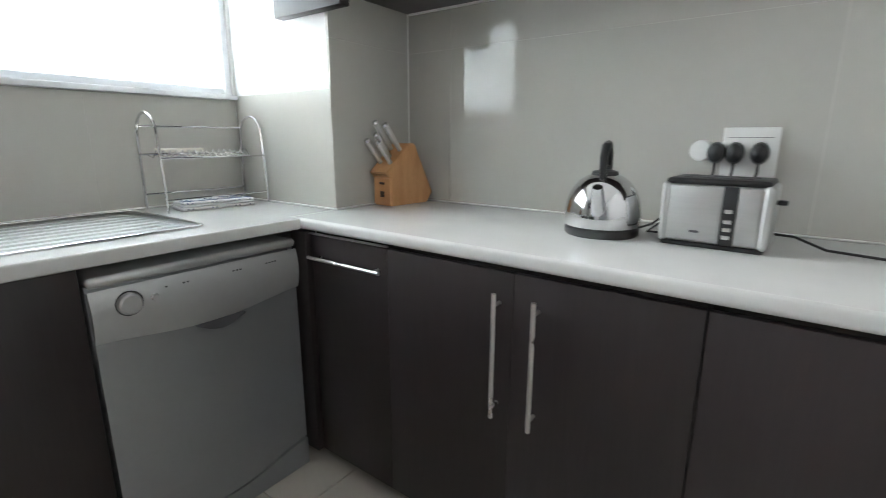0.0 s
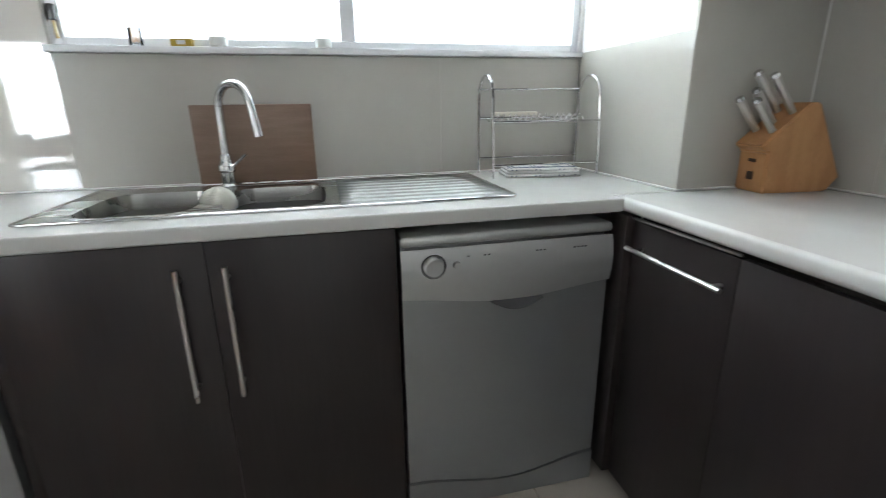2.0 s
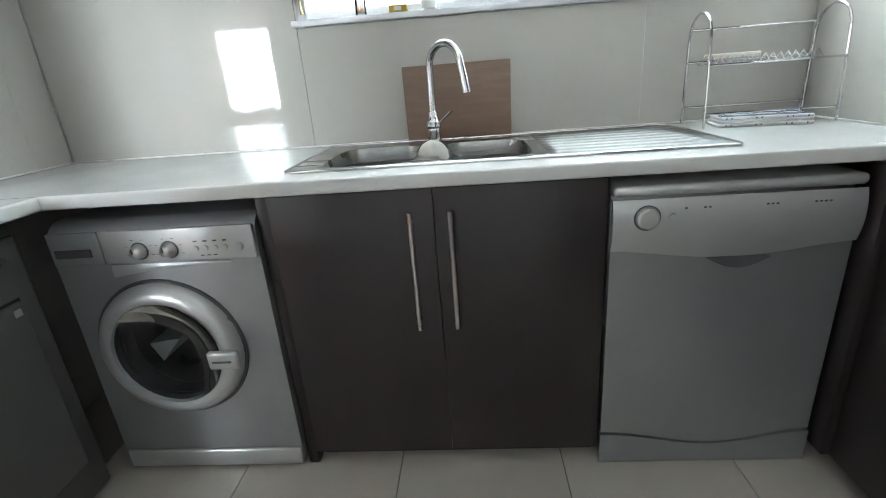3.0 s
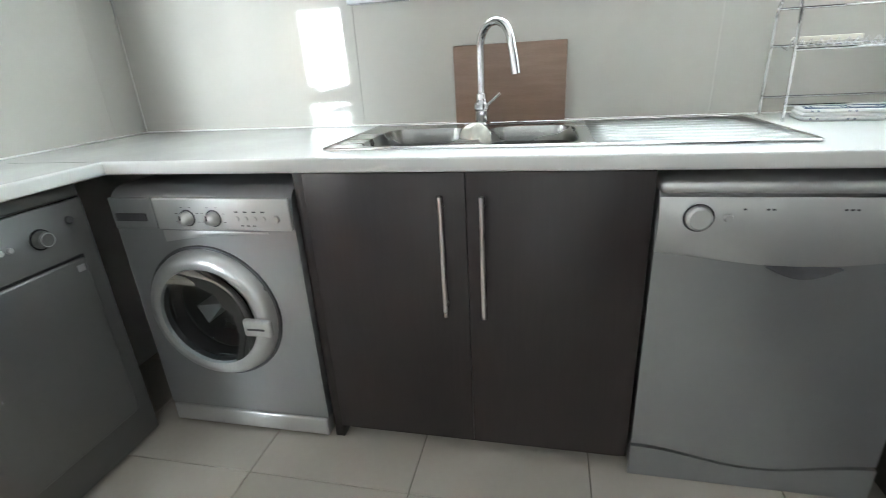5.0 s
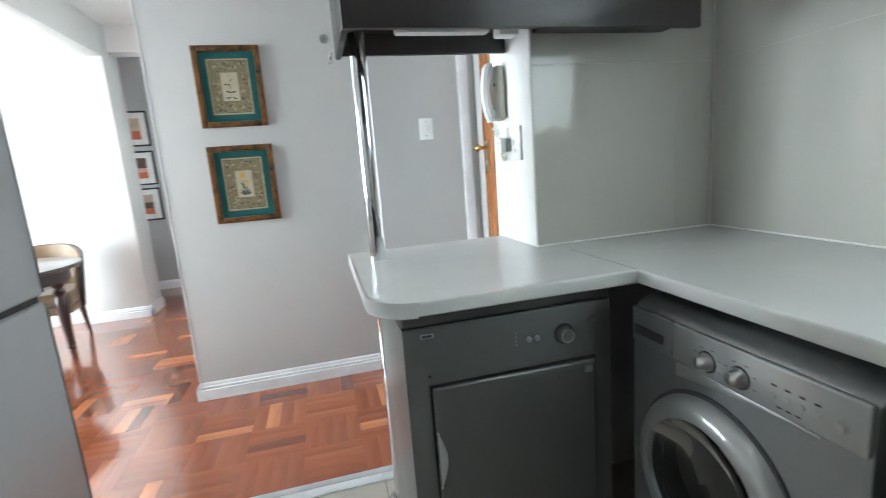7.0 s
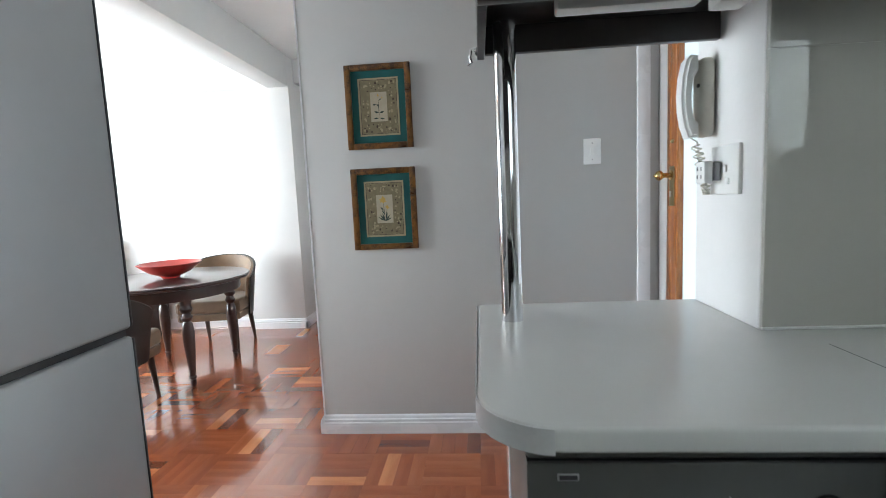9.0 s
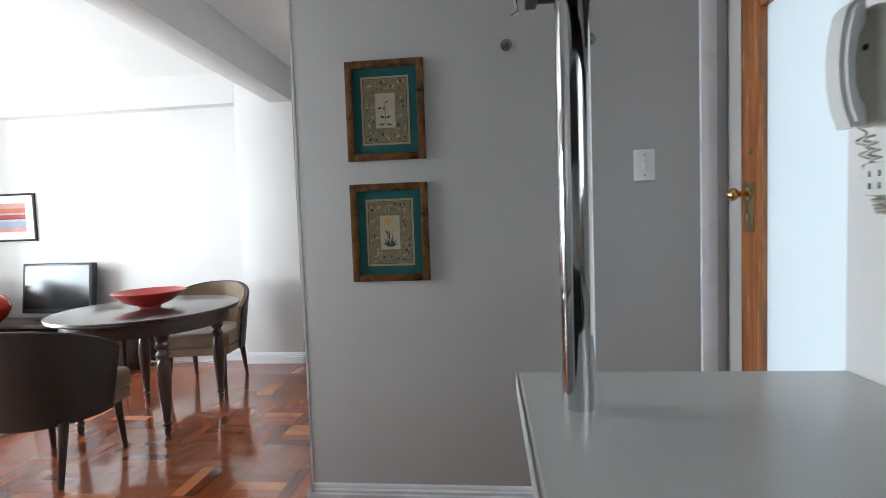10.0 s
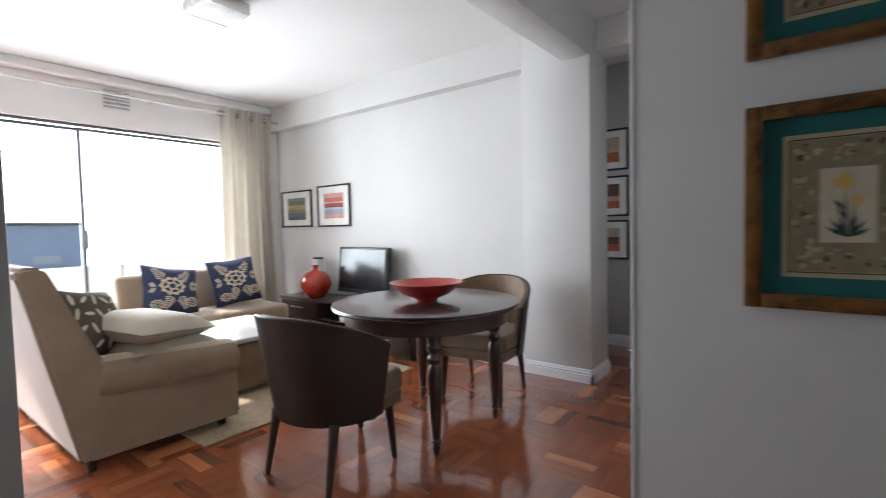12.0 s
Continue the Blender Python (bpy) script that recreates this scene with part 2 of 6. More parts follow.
    pane=thin_glass("window_glass"), door_glass=thin_glass("washer_door_glass", (0.62, 0.65, 0.66), 1.3), obscure=frosted("obscure_glass"),
    yellow=mk("yellow_box", (0.55, 0.38, 0.05), None, 10, 0.5),
    ground=mk("street_ground", (0.25, 0.24, 0.22), (0.18, 0.17, 0.16), 0.05, 0.9),
    far_blue=mk("far_facade", (0.52, 0.58, 0.68), (0.47, 0.53, 0.64), 0.3, 0.8),
    balcony=mk("balcony_plaster", (0.74, 0.73, 0.70), (0.66, 0.65, 0.62), 2, 0.8, bump=0.1, bscale=50),
    drum=mk("drum_metal", (0.20, 0.20, 0.20), (0.15, 0.15, 0.15), 8, 0.3, 1.0),
)

# ---- building helpers ----


def part(name, bm, material, parent=None, label="", smooth=True):
    """Links a bmesh as one mesh object under a thing or a part."""
    me = bpy.data.meshes.new(name)
    bmesh.ops.recalc_face_normals(bm, faces=bm.faces)
    bm.to_mesh(me)
    bm.free()
    me.materials.append(M[material])
    if smooth:
        me.shade_smooth()
        me.set_sharp_from_angle(angle=radians(35))
    ob = new(name, me)
    if parent:
        ob.parent = parent
    return tagged(ob, label) if label else ob


def thing(name, x, y, z, label, category, rz=0.0, group="", kind=""):
    ob = new(name)
    ob.empty_display_size = 0.05
    ob.matrix_world = pose(x, y, z, 0, 0, rz)
    return tagged(ob, label, category, group, kind)


def box(x0, x1, y0, y1, z0, z1, bevel=0.0, seg=2, bm=None, m=None):
    b = bmesh.new()
    bmesh.ops.create_cube(b, size=1)
    bmesh.ops.transform(b, matrix=Matrix.Translation(((x0 + x1) / 2, (y0 + y1) / 2, (z0 + z1) / 2)) @
                        Matrix.Diagonal((abs(x1 - x0), abs(y1 - y0), abs(z1 - z0), 1)), verts=b.verts)
    if bevel:
        bmesh.ops.bevel(b, geom=b.edges[:], offset=bevel, segments=seg, profile=0.5, affect="EDGES")
    return merge(b, bm, m)


def merge(b, bm=None, m=None):
    if m is not None:
        bmesh.ops.transform(b, matrix=m, verts=b.verts)
    if bm is None:
        return b
    me = bpy.data.meshes.new("tmp")
    b.to_mesh(me)
    b.free()
    bm.from_mesh(me)
    bpy.data.meshes.remove(me)
    return bm


def rod(p0, p1, r0, r1=None, seg=12, bm=None):
    """A round bar from one point to another."""
    p0, p1 = Vector(p0), Vector(p1)
    b = bmesh.new()
    bmesh.ops.create_cone(b, cap_ends=True, segments=seg, radius1=r0, radius2=r0 if r1 is None else r1, depth=(p1 - p0).length)
    m = Matrix.Translation((p0 + p1) / 2) @ (p1 - p0).to_track_quat("Z", "Y").to_matrix().to_4x4()
    return merge(b, bm, m)


def tube(points, r, seg=8, bm=None, closed=False):
    """A round tube along points."""
    b = bmesh.new()
    pts = [Vector(p) for p in points]
    n = len(pts)
    rings = []
    up = Vector((0.13, 0.21, 0.97))
    for i, p in enumerate(pts):
        if closed:
            d = pts[(i + 1) % n] - pts[i - 1]
        else:
            d = pts[min(i + 1, n - 1)] - pts[max(i - 1, 0)]
        d.normalize()
        a = up - d * up.dot(d)
        if a.length < 0.05:
            a = Vector((1, 0, 0)) - d * d.x
        a.normalize()
        up = a
        c = d.cross(a)
        rr = r[i] if isinstance(r, (list, tuple)) else r
        rings.append([b.verts.new(p + (a * math.cos(t) + c * math.sin(t)) * rr) for t in [2 * math.pi * k / seg for k in range(seg)]])
    for i in range(n if closed else n - 1):
        q, w = rings[i], rings[(i + 1) % n]
        for k in range(seg):
            b.faces.new((q[k], q[(k + 1) % seg], w[(k + 1) % seg], w[k]))
    if not closed:
        b.faces.new(rings[0][::-1])
        b.faces.new(rings[-1])
    return merge(b, bm)


def lathe(profile, seg=32, bm=None, m=None, cap=True):
    """Turns (radius, height) pairs about z."""
    b = bmesh.new()
    rings = [[b.verts.new((max(r, 1e-4) * math.cos(2 * math.pi * k / seg), max(r, 1e-4) * math.sin(2 * math.pi * k / seg), z)) for k in range(seg)] for r, z in profile]
    for q, w in zip(rings, rings[1:]):
        for k in range(seg):
            b.faces.new((q[k], q[(k + 1) % seg], w[(k + 1) % seg], w[k]))
    if cap:
        b.faces.new(rings[0][::-1])
        b.faces.new(rings[-1])
    return merge(b, bm, m)


def prism(outline, z0, z1, bevel=0.0, seg=2, bm=None, m=None):
    """An outline in x and y, raised from z0 to z1."""
    b = bmesh.new()
    f = b.faces.new([b.verts.new((x, y, z0)) for x, y in outline])
    r = bmesh.ops.extrude_face_region(b, geom=[f])
    bmesh.ops.translate(b, vec=(0, 0, z1 - z0), verts=[v for v in r["geom"] if isinstance(v, bmesh.types.BMVert)])
    bmesh.ops.recalc_face_normals(b, faces=b.faces)
    if bevel:
        bmesh.ops.bevel(b, geom=[e for e in b.edges if abs(e.verts[0].co.z - e.verts[1].co.z) < 1e-6], offset=bevel, segments=seg, profile=0.5, affect="EDGES")
    return merge(b, bm, m)


def arc(cx, cy, r, a0, a1, n=8):
    return [(cx + r * math.cos(radians(a0 + (a1 - a0) * i / n)), cy + r * math.sin(radians(a0 + (a1 - a0) * i / n))) for i in range(n + 1)]


def sheet(nx, ny, f, thick=0.0, bm=None):
    """A grid of points f(u, v), u and v from 0 to 1, given thickness along its normals."""
    b = bmesh.new()
    v = [[b.verts.new(f(i / nx, j / ny)) for j in range(ny + 1)] for i in range(nx + 1)]
    for i in range(nx):
        for j in range(ny):
            b.faces.new((v[i][j], v[i + 1][j], v[i + 1][j + 1], v[i][j + 1]))
    if thick:
        bmesh.ops.recalc_face_normals(b, faces=b.faces)
        bmesh.ops.solidify(b, geom=b.faces[:], thickness=thick)
    return merge(b, bm)


def pillow(w, h, d, n=12):
    """A stuffed cushion, w by h, standing in x and z, d thick."""
    b = bmesh.new()
    for side in (1, -1):
        def f(u, v):
            a, c = 2 * u - 1, 2 * v - 1
            bulge = max(0, (1 - a ** 4) * (1 - c ** 4)) ** 0.6
            pinch = 1 - 0.07 * (1 - abs(a)) * abs(c) - 0.0
            pinch2 = 1 - 0.07 * (1 - abs(c)) * abs(a)
            return Vector((a * w / 2 * pinch2, side * bulge * d / 2, c * h / 2 * pinch))
        sheet(n, n, f, bm=b)
    bmesh.ops.remove_doubles(b, verts=b.verts, dist=1e-4)
    return b


def wall(name, x0, x1, y0, y1, z0, z1, label, material="wall", bevel=0.004):
    return tagged(part(name, box(x0, x1, y0, y1, z0, z1, bevel), material), label, "wall", kind="structure")

# ---- structure ----
XW, YN, CT = -1.47, 2.415, 0.926     # west and north tiled walls, worktop height
CEIL = 2.68
YP = -2.085                          # the wall with the two pictures
WIN_Y0, WIN_Y1, WIN_Z0, WIN_Z1 = 0.235, 1.985, 1.36, 2.35


def floor_part(name, x0, x1, y0, y1, label, material, z=-0.006):
    return tagged(part(name, box(x0, x1, y0, y1, -0.15, z), material), label, "floor", kind="structure")


kitchen_floor = floor_part("floor_kitchen", -1.62, 1.66, -1.06, 2.56, "cream square ceramic kitchen floor tiles with dark joints", "grout_dark")
hall_floor = floor_part("floor_lounge", -1.3, 5.9, -5.65, -1.06, "polished red-brown basket-weave wood block parquet floor", "parquet_gap")
lounge_floor_b = floor_part("floor_lounge_side", 1.66, 5.9, -1.06, 0.2, "polished red-brown wood block parquet floor by the window", "parquet_gap")
threshold = tagged(part("trim_threshold", box(-0.22, 1.66, -1.085, -1.05, -0.02, 0.004, 0.003), "alu"), "narrow worn metal strip between tile and parquet", "threshold", kind="structure")
kerb = tagged(part("trim_step_edge", box(-0.22, 1.66, -1.049, -1.0, -0.02, 0.003, 0.002), "trim"), "white strip along the kitchen tile edge", "floor trim", kind="structure")

tagged(part("ceiling", box(-1.62, 5.9, -5.65, 2.56, CEIL, CEIL + 0.15), "ceiling"), "plain white painted plaster ceiling", "ceiling", kind="structure")

# west wall with the kitchen window
ww = bmesh.new()
box(XW - 0.18, XW - 0.012, -1.075, WIN_Y0, 0, CEIL, bm=ww)
box(XW - 0.18, XW - 0.012, WIN_Y0, WIN_Y1, 0, WIN_Z0 - 0.02, bm=ww)
box(XW - 0.18, XW - 0.012, WIN_Y0, WIN_Y1, WIN_Z1, CEIL, bm=ww)
box(XW - 0.18, XW - 0.012, WIN_Y1, YN + 0.15, 0, CEIL, bm=ww)
wall_west = tagged(part("wall_west", ww, "wall_white", smooth=False), "kitchen window wall with glossy beige tiles", "wall", kind="structure")
wall_nw_pier = wall("wall_pier_north", XW - 0.012, -0.88, 1.997, YN + 0.012, 0, CEIL, "boxed-in pier beside the window, tiled below and painted above", "wall_white")
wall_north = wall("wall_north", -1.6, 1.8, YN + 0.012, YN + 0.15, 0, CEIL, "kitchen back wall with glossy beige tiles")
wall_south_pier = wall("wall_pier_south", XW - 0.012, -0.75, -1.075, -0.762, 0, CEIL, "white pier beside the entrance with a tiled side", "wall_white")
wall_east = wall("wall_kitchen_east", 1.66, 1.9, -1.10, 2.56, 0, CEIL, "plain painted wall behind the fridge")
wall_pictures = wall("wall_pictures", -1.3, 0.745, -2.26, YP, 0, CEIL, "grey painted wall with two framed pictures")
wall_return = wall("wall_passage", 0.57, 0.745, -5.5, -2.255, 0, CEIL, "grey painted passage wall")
corner_bead = tagged(part("trim_corner_bead", box(0.739, 0.748, YP - 0.008, YP + 0.003, 0.103, CEIL, 0.002), "trim"), "slim white corner bead on the wall end", "trim", kind="structure")
wall_far = wall("wall_far_passage", 0.57, 2.3, -5.62, -5.48, 0, CEIL, "grey painted end wall of the passage with small framed prints")
# unseen wall; its opening is added to brighten the end of the passage
pw = bmesh.new()
box(2.3, 2.42, -5.62, -4.55, 0, 0.9, bm=pw)
box(2.3, 2.42, -5.62, -4.55, 2.1, CEIL, bm=pw)
box(2.3, 2.42, -5.62, -5.3, 0.9, 2.1, bm=pw)
tagged(part("wall_passage_window", pw, "wall_white", smooth=False), "unseen passage wall with an opening added to let light in", "wall", kind="structure")
wall_lounge_n = wall("wall_lounge_north", 1.9, 5.9, 0.05, 0.2, 0, CEIL, "plain painted lounge wall")

# lounge south wall: shallow recess with a column and a beam
lw = bmesh.new()
box(2.2, 5.9, -4.6, -4.36, 0, 2.40, bm=lw)
box(2.2, 5.9, -4.6, -4.25, 2.40, CEIL, bm=lw)
wall_lounge = tagged(part("wall_lounge_south", lw, "lounge_wall", smooth=False), "white painted lounge wall with a shallow recess", "wall", kind="structure")
column = wall("wall_column", 1.655, 2.2, -4.62, -4.25, 0, CEIL, "white painted square column", "lounge_wall")
beam = wall("wall_beam", 1.655, 1.865, -4.25, -1.10, 2.385, CEIL, "white painted ceiling beam", "lounge_wall")
cross_beam = wall("wall_cross_beam", 0.745, 1.655, -4.62, -4.4, 2.45, CEIL, "painted cross beam over the passage", "wall_white")

# entrance wall with the front door
we = bmesh.new()
box(-1.2, -1.02, YP, -1.985, 0, CEIL, bm=we)
box(-1.2, -1.02, -1.985, -1.12, 2.08, CEIL, bm=we)
box(-1.2, -1.02, -1.12, -1.075, 0, CEIL, bm=we)
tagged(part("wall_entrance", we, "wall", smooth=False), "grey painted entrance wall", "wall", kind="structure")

# window wall of the lounge
we = bmesh.new()
XE = 5.7
box(XE, XE + 0.15, -4.6, -3.95, 0, CEIL, bm=we)
box(XE, XE + 0.15, -3.95, -0.2, 2.21, CEIL, bm=we)
box(XE, XE + 0.15, -0.2, 0.2, 0, CEIL, bm=we)
wall_lounge_e = tagged(part("wall_lounge_east", we, "wall_white", smooth=False), "white painted wall round the sliding doors", "wall", kind="structure")


def skirting(name, x0, y0, x1, y1, out, label="white painted moulded skirting board"):
    """A stepped skirting board along a line, standing out towards 'out'."""
    d = Vector((x1 - x0, y1 - y0, 0))
    prof = [(0, 0), (0.020, 0), (0.020, 0.060), (0.013, 0.063), (0.013, 0.067), (0.016, 0.070), (0.016, 0.078), (0.008, 0.082), (0.008, 0.092), (0.003, 0.100), (0, 0.102)]
    b = bmesh.new()
    o = Vector((*out, 0))
    ra = [b.verts.new(Vector((x0, y0, 0)) + o * p + Vector((0, 0, q))) for p, q in prof]
    rb = [b.verts.new(Vector((x1, y1, 0)) + o * p + Vector((0, 0, q))) for p, q in prof]
    n = len(prof)
    for k in range(n - 1):
        b.faces.new((ra[k], ra[k + 1], rb[k + 1], rb[k]))
    b.faces.new(ra[::-1])
    b.faces.new(rb)
    return tagged(part(name, b, "trim"), label, "skirting board", kind="structure")


skirting("baseboard_pictures", -0.9, YP, 0.7448, YP, (0, 1))
skirting("baseboard_passage", 0.745, YP + 0.02, 0.745, -5.48, (1, 0))
skirting("baseboard_lounge", 2.2, -4.36, 5.7, -4.36, (0, 1))
skirting("baseboard_column", 1.635, -4.25, 2.2, -4.25, (0, 1))
skirting("baseboard_column_side", 1.655, -4.62, 1.655, -4.23, (-1, 0))
skirting("baseboard_far", 0.745, -5.48, 2.3, -5.48, (0, 1))

# ---- kitchen worktops ----
wt = bmesh.new()
prism([(-0.814, 1.780), (1.64, 1.737), (1.64, YN), (-0.868, YN), (-0.868, 1.985), (-0.868, 1.783)], CT - 0.038, CT, 0.012, 3, bm=wt)
worktop_n = tagged(part("worktop", wt, "worktop"), "pale grey laminate worktop with rounded front edge along the back wall", "worktop", kind="structure")
wt = bmesh.new()
prism([(-0.814, 1.779), (-0.869, 1.782), (-0.869, 1.985), (XW, 1.985), (XW, -0.75), (-0.75, -0.75), (-0.75, -1.07), (-0.13, -1.07), (-0.12, -1.06)] +
      [(-0.12, -0.43)] + arc(-0.245, -0.43, 0.125, 0, 88, 8)[1:] + [(-0.814, -0.303)], CT - 0.038, CT, 0.007, 3, bm=wt)
# cut-out under the sink
for co, no in (((-1.405, 0, 0), (1, 0, 0)), ((-0.945, 0, 0), (1, 0, 0)), ((0, 0.345, 0), (0, 1, 0)), ((0, 1.03, 0), (0, 1, 0))):
    bmesh.ops.bisect_plane(wt, geom=wt.verts[:] + wt.edges[:] + wt.faces[:], plane_co=co, plane_no=no)
hole = []
for fc in wt.faces:
    c = fc.calc_center_median()
    if -1.405 < c.x < -0.945 and 0.345 < c.y < 1.03:
        hole.append(fc)
bmesh.ops.delete(wt, geom=hole, context="FACES")
def flat_top(ob):
    for p in ob.data.polygons:
        if abs(p.normal.z) > 0.999:
            p.use_smooth = False


worktop_w = tagged(part("worktop", wt, "worktop"), "pale grey laminate worktop with rounded edge, running into a peninsula", "worktop", kind="structure")
flat_top(worktop_n)
flat_top(worktop_w)
tagged(part("trim_worktop_joint", box(-0.8165, -0.8145, -0.64, -0.308, CT - 0.01, CT + 0.0004), "dark_grey", smooth=False), "fine dark joint line across the worktop corner", "trim", kind="structure")

# white sealant where tiles meet the worktop and each other
for k, a in enumerate(((-0.862, 1.64, YN - 0.006, YN + 0.002, CT, CT + 0.005), (XW - 0.002, XW + 0.006, -0.744, 1.979, CT, CT + 0.005),
                       (XW + 0.006, -0.874, 1.979, 1.987, CT, CT + 0.005), (-0.870, -0.862, 1.979, YN - 0.006, CT, CT + 0.005),
                       (XW + 0.006, -0.75, -0.752, -0.744, CT, CT + 0.005), (-0.870, -0.865, YN - 0.004, YN + 0.002, CT + 0.005, 1.69))):
    tagged(part("trim_sealant", box(*a, 0.0015), "white_plastic"), "thin white sealant line along the tiles", "sealant", kind="structure")


def band(u, v):
    # flat edge band round the free end of the peninsula
    z = CT - 0.039 + 0.0385 * v
    if u < 0.5:
        return Vector((-0.1195, -1.059 + 0.629 * u / 0.5, z))
    a = radians(82 * (u - 0.5) / 0.5)
    return Vector((-0.245 + 0.1255 * math.cos(a), -0.43 + 0.1255 * math.sin(a), z))


tagged(part("trim_edge_band", sheet(28, 1, band, 0.002), "edge_band"), "flat grey edge band on the peninsula end", "trim", kind="structure")

# ---- kitchen window ----
win = tagged(thing("window_kitchen", XW, WIN_Y0, WIN_Z0, "white framed kitchen window with scattering panes for burnt-out daylight", "window"), kind="structure")
wl, wh = WIN_Y1 - WIN_Y0, WIN_Z1 - WIN_Z0
part("window_sill", box(-0.16, 0.024, -0.012, wl, -0.02, 0.0, 0.004), "trim", win)
fb = bmesh.new()
for a in ((-0.055, -0.022, 0.0, 0.035, 0.0, wh), (-0.055, -0.022, wl - 0.028, wl, 0.0, wh), (-0.055, -0.022, 0.035, wl - 0.028, 0.0, 0.027),
          (-0.055, -0.022, 0.035, wl - 0.028, wh - 0.035, wh), (-0.055, -0.018, 0.855, 0.905, 0.027, wh - 0.035)):
    box(*a, 0.004, bm=fb)
part("window_frame", fb, "trim", win)
for y0, y1 in ((0.036, 0.854), (0.906, wl - 0.029)):
    # scattering panes put in so the glass shows as burnt-out daylight
    p = part("pane", box(-0.043, -0.038, y0, y1, 0.028, wh - 0.036), "obscure", win, smooth=False)
    p.visible_shadow = False
part("window_latch", box(-0.021, -0.004, 0.008, 0.030, 0.070, 0.115, 0.004), "black", win, "small dark window catch")
part("latch_lever", tube([(-0.012, 0.020, 0.068), (-0.006, 0.022, 0.045), (-0.008, 0.024, 0.020)], [0.005, 0.004, 0.006], 8), "old_brass", win, "aged brass catch lever")

# ---- base units ----


def bar_handle(parent, p0, p1, out, r=0.006):
    """A satin bar handle on two posts."""
    p0, p1, out = Vector(p0), Vector(p1), Vector(out)
    b = rod(p0, p1, r, seg=10)
    d = (p1 - p0).normalized() * 0.03
    for q in (p0 + d, p1 - d):
        rod(q, q - out * 0.03, r * 0.8, seg=8, bm=b)
    return part("handle", b, "handle", parent, "slim satin steel bar handle")


def base_unit(x, y, rz, w, doors, label, depth=0.56, handles=()):
    """A floor cabinet: its front faces -y before the turn; x runs along the front."""
    t = thing("kitchen_cabinet", x, y, 0, label, "cabinet", rz, group="kitchen base units")
    b = box(0.002, w - 0.002, 0.022, depth, 0.062, CT - 0.042, 0.001)
    part("body", b, "dark_inner", t)
    part("plinth", box(0.002, w - 0.002, 0.06, 0.08, 0.0, 0.06), "dark_wood", t)
    for k, (x0, x1, z0, z1) in enumerate(doors):
        d = part("door", box(x0 + 0.0008, x1 - 0.0008, 0, 0.019, z0, z1, 0.0012), "dark_wood", t)
        if k < len(handles):
            h = handles[k]
            bar_handle(d, (h[0], -0.03, h[1]), (h[2], -0.03, h[3]), (0, -1, 0))
    return t


# sink unit on the window wall, doors facing the room
base_unit(-0.83, 0.29, 90, 0.868, [(0, 0.432, 0.06, 0.885), (0.432, 0.868, 0.06, 0.885)],
          "two-door dark wenge sink cabinet with slim steel handles", handles=[(0.373, 0.50, 0.373, 0.831), (0.475, 0.50, 0.475, 0.831)])
# units along the back wall
base_unit(-0.78, 1.793, -1, 0.347, [(0, 0.347, 0.06, 0.872)], "narrow dark wenge pull-out cabinet with a horizontal steel handle",
          handles=[(0.016, 0.803, 0.340, 0.803)])
base_unit(-0.433, 1.787, -1, 0.828, [(0, 0.417, 0.06, 0.872), (0.417, 0.828, 0.06, 0.872)], "two-door dark wenge cabinet with slim steel handles",
          handles=[(0.380, 0.488, 0.380, 0.822), (0.486, 0.488, 0.486, 0.822)])
base_unit(0.397, 1.7725, -1, 0.60, [(0, 0.60, 0.06, 0.872)], "dark wenge cabinet under the toaster end of the worktop")
base_unit(0.999, 1.762, -1, 0.60, [(0, 0.60, 0.06, 0.872)], "dark wenge cabinet at the end of the back run")
part("corner_filler", box(-0.86, -0.782, 1.77, 1.815, 0.06, 0.885, 0.002), "dark_wood")
tagged(bpy.data.objects["corner_filler"], "dark wenge filler strip in the cabinet corner", "trim", kind="structure")
# satin strip added to draw the gap's bright line below the worktop
tagged(part("trim_lip", box(-0.78, -0.433, 1.786, 1.7925, 0.876, 0.8815), "handle"), "added thin strip drawing the bright gap line under the worktop", "trim", kind="structure")
tagged(part("trim_washer_panel", box(-1.40, -0.845, 0.255, 0.286, 0, 0.885, 0.002), "dark_wood"), "dark wenge panel beside the washing machine", "panel", kind="structure")


